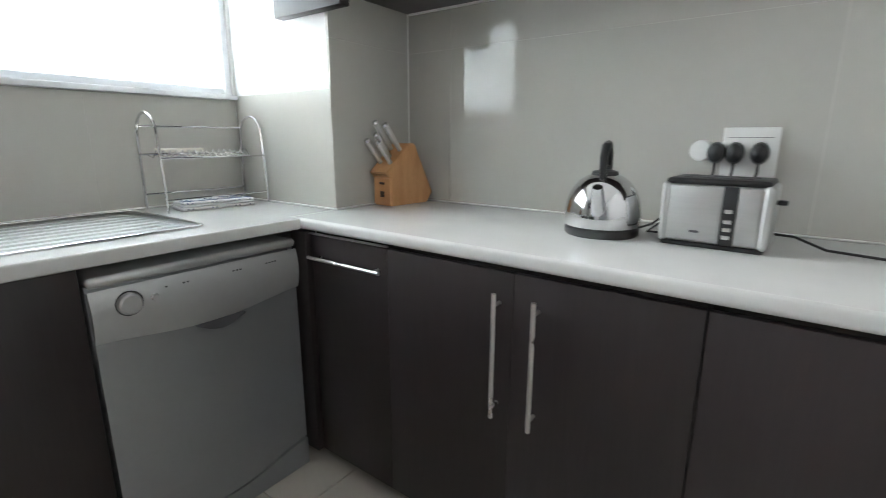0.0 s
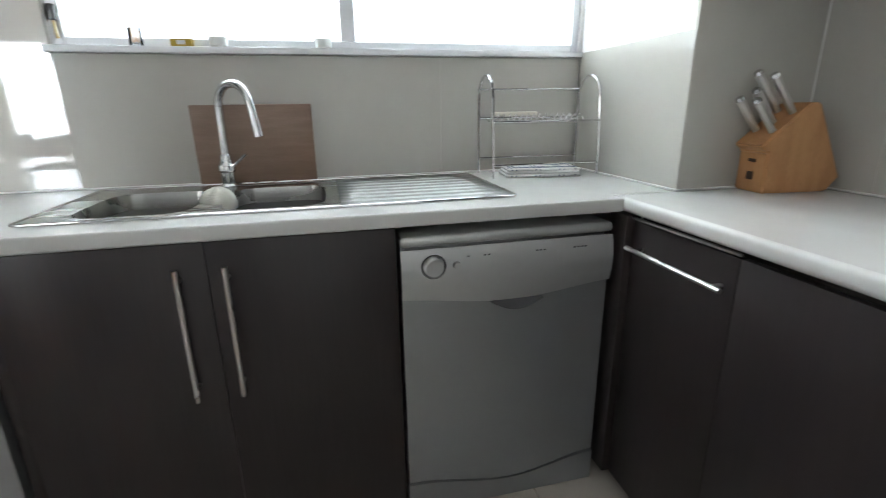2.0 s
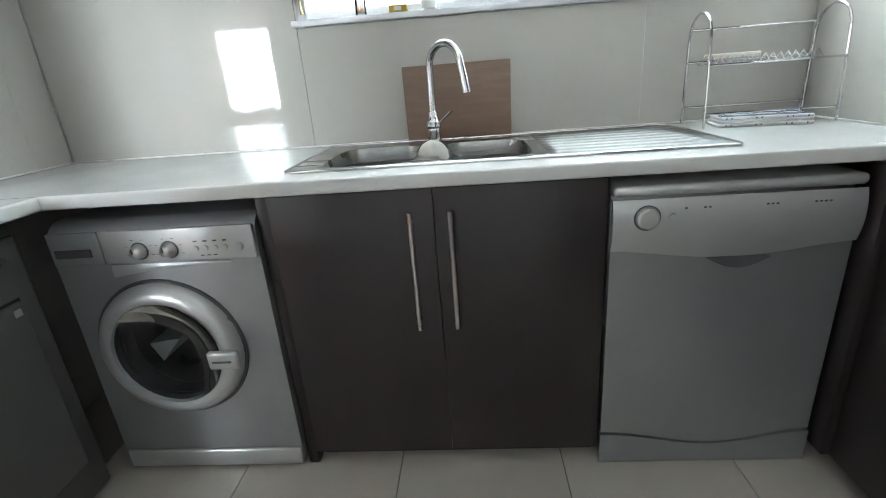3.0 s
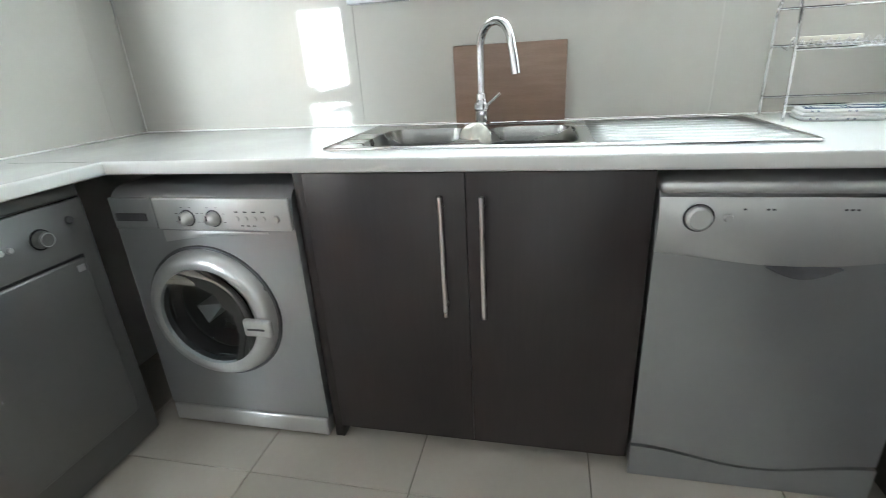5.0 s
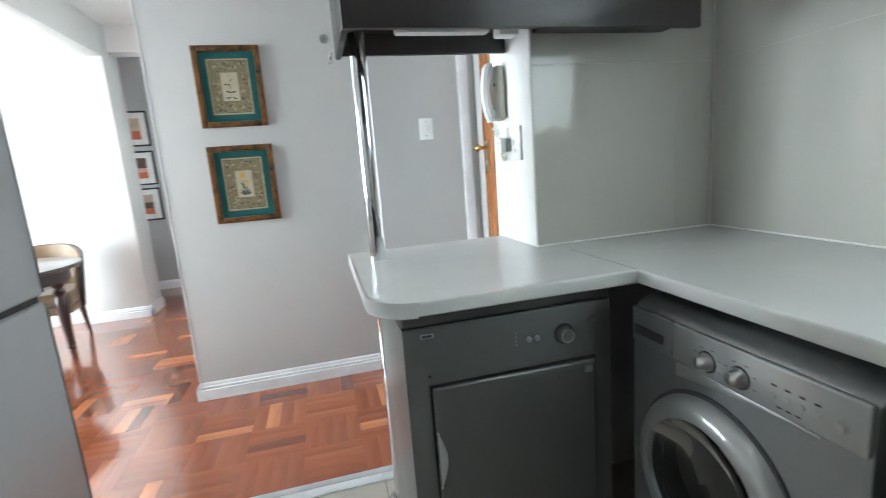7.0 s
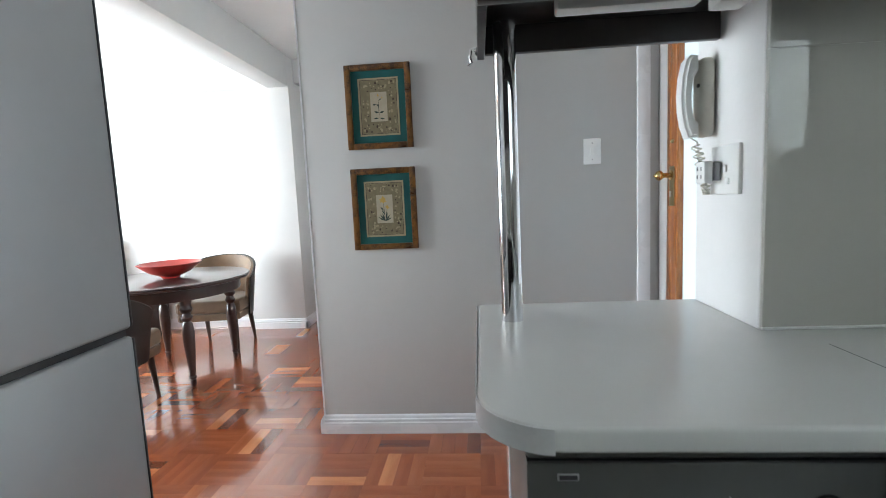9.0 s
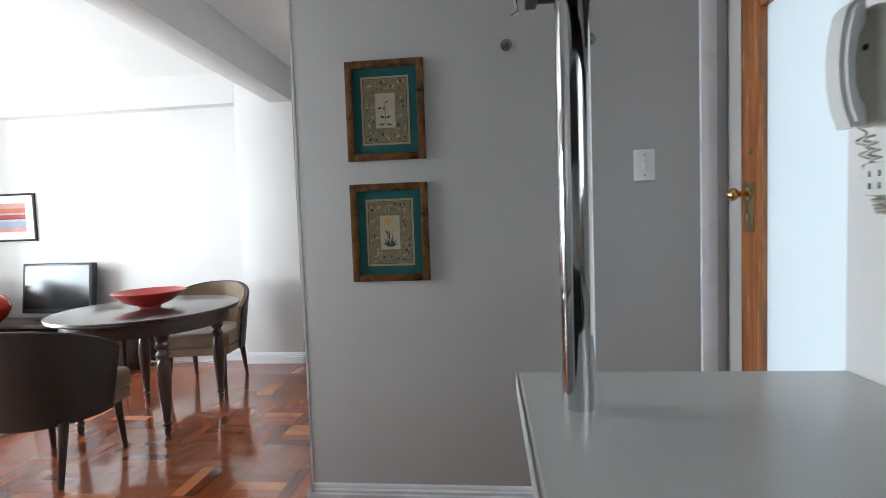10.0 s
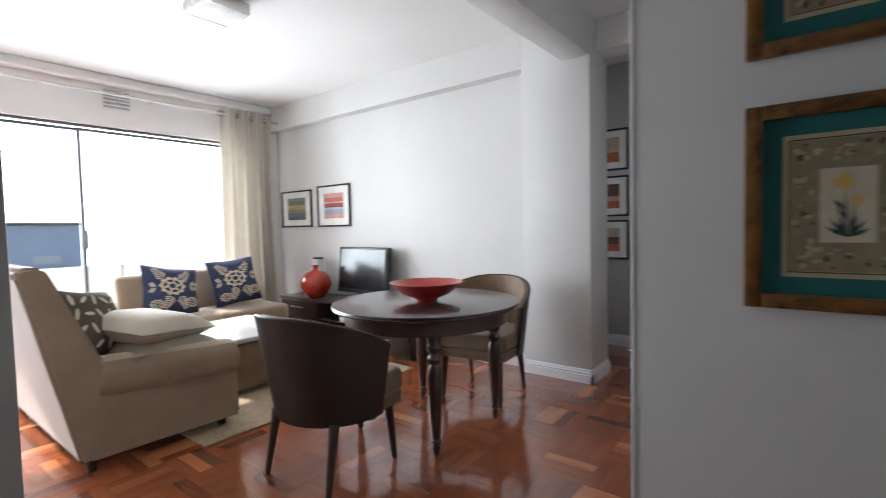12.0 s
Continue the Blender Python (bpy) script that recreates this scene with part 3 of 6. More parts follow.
def dishwasher():
    t = thing("dishwasher", -0.825, 1.166, 0, "silver-grey freestanding dishwasher under the worktop", "dishwasher", 90)
    w, h = 0.592, 0.861
    part("body", box(0.004, w - 0.004, 0.03, 0.58, 0.02, h - 0.004, 0.004), "steel_paint", t)
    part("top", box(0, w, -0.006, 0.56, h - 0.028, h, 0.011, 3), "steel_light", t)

    def front(u, v):
        # control panel, gently bowed, its lower edge curved
        low = 0.694 - 0.028 * math.sin(math.pi * u) ** 1.5
        z = low + (h - 0.034 - low) * v
        return Vector((w * u, -0.004 - 0.016 * (1 - (2 * v - 1) ** 2) * 0.7, z))
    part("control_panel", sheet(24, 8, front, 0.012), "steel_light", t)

    def door(u, v):
        low = 0.115 - 0.045 * math.sin(math.pi * u) ** 2 * (0.6 + 0.5 * u)
        top = 0.700 - 0.028 * math.sin(math.pi * u) ** 1.5
        return Vector((0.002 + (w - 0.004) * u, 0.004 - 0.006 * math.sin(math.pi * u), low + (top - low) * v))
    part("door", sheet(24, 8, door, 0.014), "steel_paint", t)

    def kick(u, v):
        top = 0.106 - 0.045 * math.sin(math.pi * u) ** 2 * (0.6 + 0.5 * u)
        return Vector((w * u, 0.012, 0.004 + (top - 0.004) * v))
    part("kick_panel", sheet(24, 3, kick, 0.012), "steel_paint", t)
    g = bmesh.new()
    ring = [[g.verts.new((0.236 + 0.15 * u, -0.020 + 0.016 * k / 4, 0.668 - 0.026 * math.sin(math.pi * u) * (1 - k / 4))) for u in [i / 16 for i in range(17)]] for k in range(5)]
    for q, r in zip(ring, ring[1:]):
        for i in range(16):
            g.faces.new((q[i], q[i + 1], r[i + 1], r[i]))
    bmesh.ops.remove_doubles(g, verts=g.verts, dist=1e-5)
    part("grip_recess", g, "dark_grey", t, "curved dark finger grip")
    mk_y = Matrix.Rotation(radians(90), 4, "X")
    k = lathe([(0.0, 0.016), (0.022, 0.016), (0.027, 0.012), (0.029, 0.0)], 28, m=Matrix.Translation((0.082, -0.014, 0.782)) @ mk_y)
    part("knob", k, "steel_light", t)
    part("knob_ring", tube([(0.082 + 0.031 * math.cos(a), -0.015, 0.782 + 0.031 * math.sin(a)) for a in [k * math.pi / 14 for k in range(28)]], 0.0016, 6, closed=True), "dark_grey", t)
    part("button", lathe([(0.0, 0.006), (0.008, 0.006), (0.010, 0.0)], 18, m=Matrix.Translation((0.142, -0.014, 0.782)) @ mk_y), "steel_light", t)
    for x, n in ((0.17, 1), (0.215, 2), (0.36, 3), (0.47, 4)):
        b = bmesh.new()
        for i in range(n):
            box(x + 0.011 * i, x + 0.011 * i + 0.006, -0.0135, -0.0125, 0.800, 0.804, bm=b)
        part("panel_marks", b, "dark_grey", t, smooth=False)
    return t


dishwasher()


def washing_machine():
    t = thing("washing_machine", -0.815, -0.335, 0, "silver front-loading washing machine with round glass door", "washing machine", 90)
    w, h = 0.583, 0.845
    mk_y = Matrix.Rotation(radians(90), 4, "X")
    # body with a rounded top front edge
    prof = [(0.012, 0.085), (0.55, 0.085), (0.55, h)] + [(0.075 + 0.06 * math.cos(a), h - 0.045 + 0.045 * math.sin(a)) for a in [radians(90 + 9 * k) for k in range(0, 11)]] + [(0.012, 0.735)]
    b = bmesh.new()
    f = b.faces.new([b.verts.new((0, y, z)) for y, z in prof])
    r = bmesh.ops.extrude_face_region(b, geom=[f])
    bmesh.ops.translate(b, vec=(w, 0, 0), verts=[v for v in r["geom"] if isinstance(v, bmesh.types.BMVert)])
    for co, no in (((0.115, 0, 0), (1, 0, 0)), ((0.415, 0, 0), (1, 0, 0)), ((0, 0, 0.305), (0, 0, 1)), ((0, 0, 0.605), (0, 0, 1))):
        bmesh.ops.bisect_plane(b, geom=b.verts[:] + b.edges[:] + b.faces[:], plane_co=co, plane_no=no)
    cut = []
    for fc in b.faces:
        q = fc.calc_center_median()
        if abs(q.x - 0.265) < 0.149 and abs(q.z - 0.455) < 0.149 and q.y < 0.02:
            cut.append(fc)
    bmesh.ops.delete(b, geom=cut, context="FACES")
    part("body", b, "steel_paint", t)
    part("kick_panel", box(0.004, w - 0.004, 0.006, 0.05, 0.018, 0.082, 0.006, 3), "steel_light", t)
    for x in (0.06, w - 0.06):
        part("foot", rod((x, 0.08, 0), (x, 0.08, 0.03), 0.022, seg=12), "black", t)
        part("foot", rod((x, 0.48, 0), (x, 0.48, 0.09), 0.022, seg=12), "black", t)
    part("control_panel", box(0.155, w - 0.002, 0.0, 0.014, 0.728, 0.822, 0.005, 3), "steel_light", t)
    d = part("detergent_drawer", box(0.004, 0.15, 0.002, 0.014, 0.728, 0.822, 0.005, 3), "steel_paint", t)
    part("grip", box(0.02, 0.125, -0.003, 0.003, 0.752, 0.776, 0.003), "dark_grey", d)
    # raised swoop over the door
    part("swoop", sheet(20, 3, lambda u, v: Vector((0.16 + 0.34 * u, 0.0105 - 0.002 * math.sin(math.pi * v), 0.716 - 0.030 * (1 - u) ** 2 * (1 - v) + 0.006 * v)), 0.002), "steel_light", t)
    for x in (0.262, 0.346):
        k = lathe([(0.0, 0.030), (0.007, 0.029), (0.013, 0.026), (0.017, 0.020), (0.019, 0.009), (0.0205, 0.004), (0.0205, 0.0)], 28, m=Matrix.Translation((x, 0.001, 0.764)) @ mk_y)
        kn = part("knob", k, "handle", t)
        part("knob_ring", lathe([(0.0205, 0.001), (0.0245, 0.001), (0.0255, -0.002)], 28, m=Matrix.Translation((x, 0.0, 0.764)) @ mk_y, cap=False), "dark_grey", t)
        part("pointer", box(x - 0.0018, x + 0.0018, -0.0305, -0.0285, 0.765, 0.779), "dark_grey", kn)
        b = bmesh.new()
        for j in range(6):
            a = radians(-20 + j * 44)
            c = Vector((x + 0.037 * math.cos(a), 0, 0.764 + 0.033 * math.sin(a)))
            box(c.x - 0.004, c.x + 0.004, -0.0008, 0.001, c.z - 0.0007, c.z + 0.0007, bm=b)
        tagged(part("dial_marks", b, "dark_grey", t, smooth=False), kind="stuff")
    for j in range(4):
        part("button", lathe([(0, 0.004), (0.006, 0.004), (0.007, 0)], 12, m=Matrix.Translation((0.42 + 0.027 * j, 0.0, 0.764)) @ mk_y), "steel_light", t)
        part("button_mark", box(0.415 + 0.027 * j, 0.426 + 0.027 * j, -0.0008, 0.001, 0.781, 0.785), "dark_grey", t, smooth=False)
    for j in range(3):
        part("lamp_mark", box(0.428 + 0.018 * j, 0.438 + 0.018 * j, -0.0008, 0.001, 0.742, 0.745), "dark_grey", t, smooth=False)
    part("power_button", lathe([(0, 0.008), (0.009, 0.008), (0.011, 0)], 16, m=Matrix.Translation((0.54, 0.0, 0.764)) @ mk_y), "steel_light", t)
    # door
    c = Matrix.Translation((0.265, 0.008, 0.455)) @ mk_y
    # ring in the paler silver, which paints in the lounge's specular light
    dr = part("door", lathe([(0.156, 0.026), (0.162, 0.034), (0.176, 0.037), (0.196, 0.031), (0.208, 0.016), (0.212, 0.0)], 56, m=c, cap=False), "steel_light", t, "round silver door ring")
    part("seam", lathe([(0.212, 0.001), (0.220, 0.002), (0.222, -0.004)], 56, m=c, cap=False), "dark_grey", t)
    part("door_glass", lathe([(0.0, -0.020), (0.05, -0.018), (0.10, -0.008), (0.140, 0.018), (0.160, 0.036)], 48, m=c, cap=False), "door_glass", dr, "bowl-shaped smoky glass")
    part("gasket", lathe([(0.152, 0.010), (0.156, -0.02), (0.150, -0.045), (0.160, -0.06)], 48, m=c, cap=False), "black", t, "dark rubber door seal")
    dm = part("drum", lathe([(0.160, -0.06), (0.162, -0.10), (0.158, -0.11), (0.162, -0.18), (0.158, -0.19), (0.160, -0.30), (0.0, -0.31)], 48, m=c, cap=False), "drum", t, "dark ribbed steel drum")
    # paddles left pale, so their colour gives the bright highlight inside the drum
    for k in range(3):
        a = radians(205 + 120 * k)
        q = Vector((0.265 + 0.125 * math.cos(a), 0, 0.455 + 0.125 * math.sin(a)))
        tip = Vector((0.265 + 0.045 * math.cos(a), 0, 0.455 + 0.045 * math.sin(a)))
        bb = bmesh.new()
        n = Vector((-math.sin(a), 0, math.cos(a))) * 0.035
        v = [bb.verts.new(z) for z in (q + n + Vector((0, 0.08, 0)), q - n + Vector((0, 0.08, 0)), tip + Vector((0, 0.10, 0)), q + n + Vector((0, 0.29, 0)), q - n + Vector((0, 0.29, 0)), tip + Vector((0, 0.27, 0)))]
        for f3 in ((0, 1, 2), (3, 5, 4), (0, 2, 5, 3), (1, 4, 5, 2), (0, 3, 4, 1)):
            bb.faces.new([v[z] for z in f3])
        part("drum_paddle", bb, "steel_light", dm, smooth=False)
    part("door_handle", box(0.395, 0.485, -0.050, -0.030, 0.415, 0.470, 0.008, 3), "steel_light", dr)
    part("handle_slot", box(0.410, 0.465, -0.052, -0.048, 0.438, 0.444, 0.001), "dark_grey", dr)
    return t


washing_machine()


def tumble_dryer():
    t = thing("tumble_dryer", -0.192, -0.37, 0, "silver tumble dryer with square door under the peninsula, shade in its paint", "tumble dryer", 180)
    w, h = 0.585, 0.878
    mk_y = Matrix.Rotation(radians(90), 4, "X")
    part("body", box(0, w, 0.0, 0.475, 0.02, 0.838, 0.006), "dryer", t)
    part("top", box(0, w, 0.003, 0.475, 0.840, h, 0.010, 3), "dryer", t)
    part("seam", box(0.002, w - 0.002, 0.006, 0.02, 0.8375, 0.8405), "black", t)
    d = part("door", box(0.065, 0.528, -0.014, -0.001, 0.14, 0.678, 0.007, 3), "dryer", t)
    part("door_gap", box(0.059, 0.534, -0.003, 0.001, 0.134, 0.684, 0.001), "black", t)
    part("grip", sheet(12, 4, lambda u, v: Vector((0.067 + 0.022 * math.sin(math.pi * u) * v, -0.017 - 0.004 * math.sin(math.pi * v), 0.40 + 0.16 * u)), 0.003), "steel_light", d, "silver curved door grip")
    part("door_badge", box(0.494, 0.516, -0.0155, -0.0135, 0.642, 0.662, 0.001), "steel_light", d)
    k = lathe([(0.0, 0.024), (0.017, 0.024), (0.021, 0.020), (0.024, 0.0)], 28, m=Matrix.Translation((0.440, 0.0, 0.760)) @ mk_y)
    kn = part("knob", k, "dryer", t, "silver programme knob with shade in its paint")
    part("knob_ring", lathe([(0.0245, 0.002), (0.0275, 0.002), (0.0285, 0.0)], 28, m=Matrix.Translation((0.440, 0.0, 0.760)) @ mk_y, cap=False), "black", t)
    part("knob_rim", tube([(0.440 + 0.0175 * math.cos(a), -0.0242, 0.760 + 0.0175 * math.sin(a)) for a in [q * math.pi / 12 for q in range(24)]], 0.0009, 6, closed=True), "steel_light", kn)
    for x in (0.338, 0.361):
        part("button", lathe([(0, 0.006), (0.006, 0.006), (0.0085, 0)], 14, m=Matrix.Translation((x, 0, 0.760)) @ mk_y), "steel_light", t)
    part("power_button", lathe([(0, 0.006), (0.010, 0.006), (0.012, 0)], 16, m=Matrix.Translation((0.528, 0, 0.786)) @ mk_y), "dark_grey", t)
    part("badge", box(0.047, 0.080, -0.002, 0.001, 0.810, 0.821, 0.001), "steel_light", t)
    part("badge_inset", box(0.050, 0.077, -0.003, 0.0, 0.812, 0.819), "dark_grey", t)
    b = bmesh.new()
    for j in range(4):
        box(0.300, 0.302, -0.0008, 0.001, 0.748 + 0.011 * j, 0.752 + 0.011 * j, bm=b)
    part("panel_marks", b, "steel_light", t, smooth=False)
    part("screw", lathe([(0, 0.003), (0.004, 0.002)], 10, m=Matrix.Translation((0.062, 0, 0.708)) @ mk_y), "black", t)
    for x in (0.05, w - 0.05):
        for y in (0.06, 0.42):
            part("foot", rod((x, y, 0), (x, y, 0.025), 0.02), "black", t)
    return t


tumble_dryer()

# ---- chrome pole ----
pole = thing("support_pole", -0.2115, -0.885, 0, "polished chrome support pole through the peninsula worktop", "pole")
part("tube", rod((0, 0, 0.012), (0, 0, 1.66), 0.0275, seg=40), "chrome", pole)
part("floor_flange", lathe([(0.048, 0), (0.048, 0.004), (0.040, 0.010), (0.029, 0.014)], 32), "chrome", pole)

# ---- overhead cabinet over the peninsula ----
oc = thing("wall_cabinet", -1.235, -0.56, 1.59, "dark wenge wall cabinet hung over the peninsula", "cabinet")
part("front_panel", box(0, 1.09, -0.022, 0, 0, 0.70, 0.002), "dark_wood", oc)
part("end_panel", box(1.071, 1.09, -0.40, -0.023, 0.01, 0.70, 0.002), "dark_wood", oc)
part("back_pelmet", box(0.49, 1.070, -0.40, -0.380, 0.018, 0.70, 0.002), "dark_wood", oc)
part("bottom_board", box(0, 0.482, -0.18, -0.023, 0.03, 0.05), "dark_wood", oc)
part("bottom_board", box(0.4845, 1.070, -0.379, -0.023, 0.085, 0.10), "dark_wood", oc)
part("top_board", box(0.4845, 1.070, -0.379, -0.023, 0.68, 0.70), "dark_wood", oc)
light = thing("under_cabinet_light", -0.70, -0.72, 1.615, "slim white strip light under the overhead cabinet", "light fitting")
part("body", box(0.105, 0.392, -0.022, 0.022, 0.0, 0.06, 0.006), "white_plastic", light)
part("plug", box(0.012, 0.078, -0.028, 0.028, -0.010, 0.06, 0.008), "white_plastic", light)
hookm = thing("cabinet_hook", -0.142, -0.93, 1.60, "small chrome hook on the cabinet corner", "hook")
part("hook", tube([(0.0, 0, 0.02), (0.012, 0, 0.018), (0.016, 0, 0.0), (0.012, 0, -0.014), (0.022, 0, -0.02)], 0.004), "chrome", hookm)

# ---- upper cabinets over the back wall ----
uc = thing("wall_cabinet", -0.858, 2.06, 1.665, "dark wenge wall cabinets along the back wall", "cabinet")
part("body", box(0, 2.4, 0.02, 0.35, 0.01, 0.75, 0.002), "dark_wood", uc)
for k in range(4):
    part("door", box(0.6 * k + 0.002, 0.6 * k + 0.598, 0, 0.019, 0.0, 0.75, 0.002), "dark_wood", uc)
part("light_strip", box(0.01, 2.4, 0.335, 0.345, 0.003, 0.0099), "white_plastic", uc, "pale joint strip under the cabinet")
uc2 = thing("wall_cabinet", -1.1, 1.95, 1.605, "dark wenge wall cabinet above the tiled pier", "cabinet")
part("body", box(0.0, 0.347, -0.010, 0.033, 0.0, 0.6, 0.003), "dark_wood", uc2)

# ---- sink ----


def sink():
    t = thing("sink", -1.17, 0.914, CT, "stainless steel double-bowl sink with ribbed drainer set in the worktop", "sink")
    x0, x1, y0, y1 = -0.25, 0.25, -0.60, 0.60
    bowls = [(-0.13, 0.215, -0.52, -0.245), (-0.13, 0.215, -0.185, 0.085)]
    # deck round the bowls
    b = bmesh.new()
    xs = [x0, -0.13, 0.215, x1]
    ys = [y0, -0.52, -0.245, -0.185, 0.085, 0.12]
    for i in range(3):
        for j in range(5):
            if i == 1 and j in (1, 3):
                continue
            b.faces.new([b.verts.new((px, py, 0.004)) for px, py in ((xs[i], ys[j]), (xs[i + 1], ys[j]), (xs[i + 1], ys[j + 1]), (xs[i], ys[j + 1]))])
    bmesh.ops.remove_doubles(b, verts=b.verts, dist=1e-5)
    part("deck", b, "steel", t, smooth=False)
    for k, (a, c, d, e) in enumerate(bowls):
        def f(u, v, a=a, c=c, d=d, e=e):
            # v runs from the rim down to the drain; rounded corners
            ang = 2 * math.pi * u
            n = 5.0
            cx, cy = (a + c) / 2, (d + e) / 2
            ca, sa = math.cos(ang), math.sin(ang)
            sq = (abs(ca) ** n + abs(sa) ** n) ** (-1 / n)
            depth = min(1, v / 0.6)
            rr = 1.0 - 0.07 * depth if v <= 0.6 else 0.93 * (1 - (v - 0.6) / 0.4 * 0.86)
            return Vector((cx + (c - a) / 2 * 1.0 * sq * ca * rr, cy + (e - d) / 2 * sq * sa * rr, 0.004 - 0.15 * depth ** 1.4 - (0.006 * (v - 0.6) if v > 0.6 else 0)))
        part("bowl", sheet(48, 14, f), "steel", t)
        part("corner_plates", b_corner(a, c, d, e), "steel", t)
        part("drain", lathe([(0.0, 0.0), (0.03, 0.0), (0.042, 0.004), (0.045, 0.0)], 24, m=Matrix.Translation(((a + c) / 2, (d + e) / 2, -0.149))), "chrome", t)
    # ribbed drainer
    def g(u, v):
        x, y = x0 + 0.0 + 0.50 * u, 0.12 + 0.48 * v
        inside = max(0.0, min(1, (u - 0.07) / 0.04)) * max(0.0, min(1, (0.93 - u) / 0.04)) * max(0.0, min(1, (v - 0.04) / 0.03)) * max(0.0, min(1, (0.93 - v) / 0.03))
        rib = 0.5 + 0.5 * math.cos(2 * math.pi * (u - 0.11) * 9)
        return Vector((x, y, 0.004 - inside * 0.008 * (1 - rib ** 3)))
    part("drainer", sheet(180, 24, g), "steel_drain", t)
    rim = []
    for cx, cy, a0 in ((x1 - 0.02, y1 - 0.02, 0), (x0 + 0.02, y1 - 0.02, 90), (x0 + 0.02, y0 + 0.02, 180), (x1 - 0.02, y0 + 0.02, 270)):
        rim += [(px, py, 0.003) for px, py in arc(cx, cy, 0.02, a0, a0 + 90, 4)]
    part("rim", tube(rim, 0.0046, 8, closed=True), "chrome", t)
    return t


def b_corner(a, c, d, e):
    """Fills the deck between a square cut-out and its rounded bowl."""
    b = bmesh.new()
    n, N = 5.0, 48
    cx, cy, hx, hy = (a + c) / 2, (d + e) / 2, (c - a) / 2, (e - d) / 2
    inner, outer = [], []
    for k in range(N):
        ang = 2 * math.pi * k / N
        ca, sa = math.cos(ang), math.sin(ang)
        sq = (abs(ca) ** n + abs(sa) ** n) ** (-1 / n)
        inner.append(b.verts.new((cx + hx * sq * ca, cy + hy * sq * sa, 0.004)))
        mx = 1 / max(abs(ca), abs(sa))
        outer.append(b.verts.new((cx + hx * mx * ca * 1.004, cy + hy * mx * sa * 1.004, 0.0041)))
    for k in range(N):
        b.faces.new((inner[k], inner[(k + 1) % N], outer[(k + 1) % N], outer[k]))
    return b


sink()

tap = thing("kitchen_tap", -1.345, 0.70, CT + 0.004, "chrome swan-neck mixer tap with side lever", "tap")
part("base", lathe([(0.027, 0), (0.027, 0.006), (0.021, 0.012), (0.021, 0.048), (0.026, 0.055), (0.026, 0.070), (0.020, 0.078), (0.017, 0.088), (0.017, 0.102), (0.013, 0.106)], 28), "chrome", tap)
neck = [(0, 0, 0.10), (0, 0, 0.16), (0, 0, 0.225)]
for k in range(13):
    a = math.radians(180 - 15 * k)
    if a < math.radians(10):
        break
    neck.append((0.048 * (1 + math.cos(a)), 0.052 * (1 + math.cos(a)), 0.245 + 0.068 * math.sin(a)))
neck.append((0.106, 0.115, 0.195))
part("spout", tube(neck, 0.0125, 16), "chrome", tap)
part("nozzle", rod((0.1045, 0.1135, 0.203), (0.111, 0.120, 0.160), 0.0138, seg=18), "chrome", tap)
part("lever", rod((0.012, 0.012, 0.06), (0.032, 0.065, 0.105), 0.0045, seg=10), "chrome", tap)

cloth = thing("dish_cloth", -1.10, 0.712, CT + 0.005, "crumpled cream dish cloth draped over the sink divider", "cloth")


def drape(u, v):
    # a rounded heap hanging down on both sides of the divider, with soft folds
    a, r = 2 * math.pi * u, max(v, 0.02)
    k = 1 + 0.04 * math.sin(3 * a + 0.6)
    x, y = 0.066 * r * math.cos(a) * k, 0.047 * r * math.sin(a) * k
    fold = 0.003 * r * math.sin(5 * a + 2.2 * r) + 0.003 * noise.noise((x * 30, y * 30, 1.3))
    return Vector((x, y, -0.018 + 0.054 * max(0.0, 1 - r ** 2.4) ** 0.5 + fold * (1 - r ** 4)))


part("cloth", sheet(60, 14, drape), "dishcloth", cloth)

board = thing("cutting_board", XW + 0.006, 0.785, CT, "brown wooden cutting board leaning against the tiles", "cutting board")
part("board", box(0, 0.02, -0.188, 0.188, 0, 0.258, 0.004, m=Matrix.Rotation(radians(3), 4, "Y") @ Matrix.Translation((0.016, 0, 0.002))), "board", board)

# ---- dish rack ----
rk = thing("dish_rack", -1.32, 1.565, CT, "two-tier chrome wire dish rack on the worktop", "dish rack")
for y in (0.0, 0.40):
    pts = [(-0.105, y, 0.0), (-0.105, y, 0.26)] + [(-0.03 + 0.075 * math.cos(math.radians(a)), y, 0.27 + 0.075 * math.sin(math.radians(a))) for a in range(170, -1, -17)] + [(0.05, y, 0.20)]
    part("side_frame", tube(pts, 0.0045, 8), "chrome", rk)
    part("side_leg", tube([(0.062, y, 0.0), (0.058, y, 0.10), (0.05, y, 0.20)], 0.004, 8), "chrome", rk)
for x, z in ((-0.105, 0.30), (-0.105, 0.055), (0.060, 0.045), (0.055, 0.19), (-0.105, 0.20)):
    part("cross_wire", rod((x, 0, z), (x, 0.40, z), 0.0035, seg=8), "chrome", rk)
for k in range(16):
    y = 0.025 + 0.023 * k
    part("plate_wire", tube([(-0.105, y, 0.2), (-0.06, y, 0.188), (-0.03, y, 0.215), (0.0, y, 0.188), (0.06, y, 0.19)], 0.0018, 6), "chrome", rk)
part("wooden_grip", box(-0.058, -0.044, 0.03, 0.205, 0.208, 0.222, 0.004), "cream_plastic", rk, "pale wooden strip on the rack")

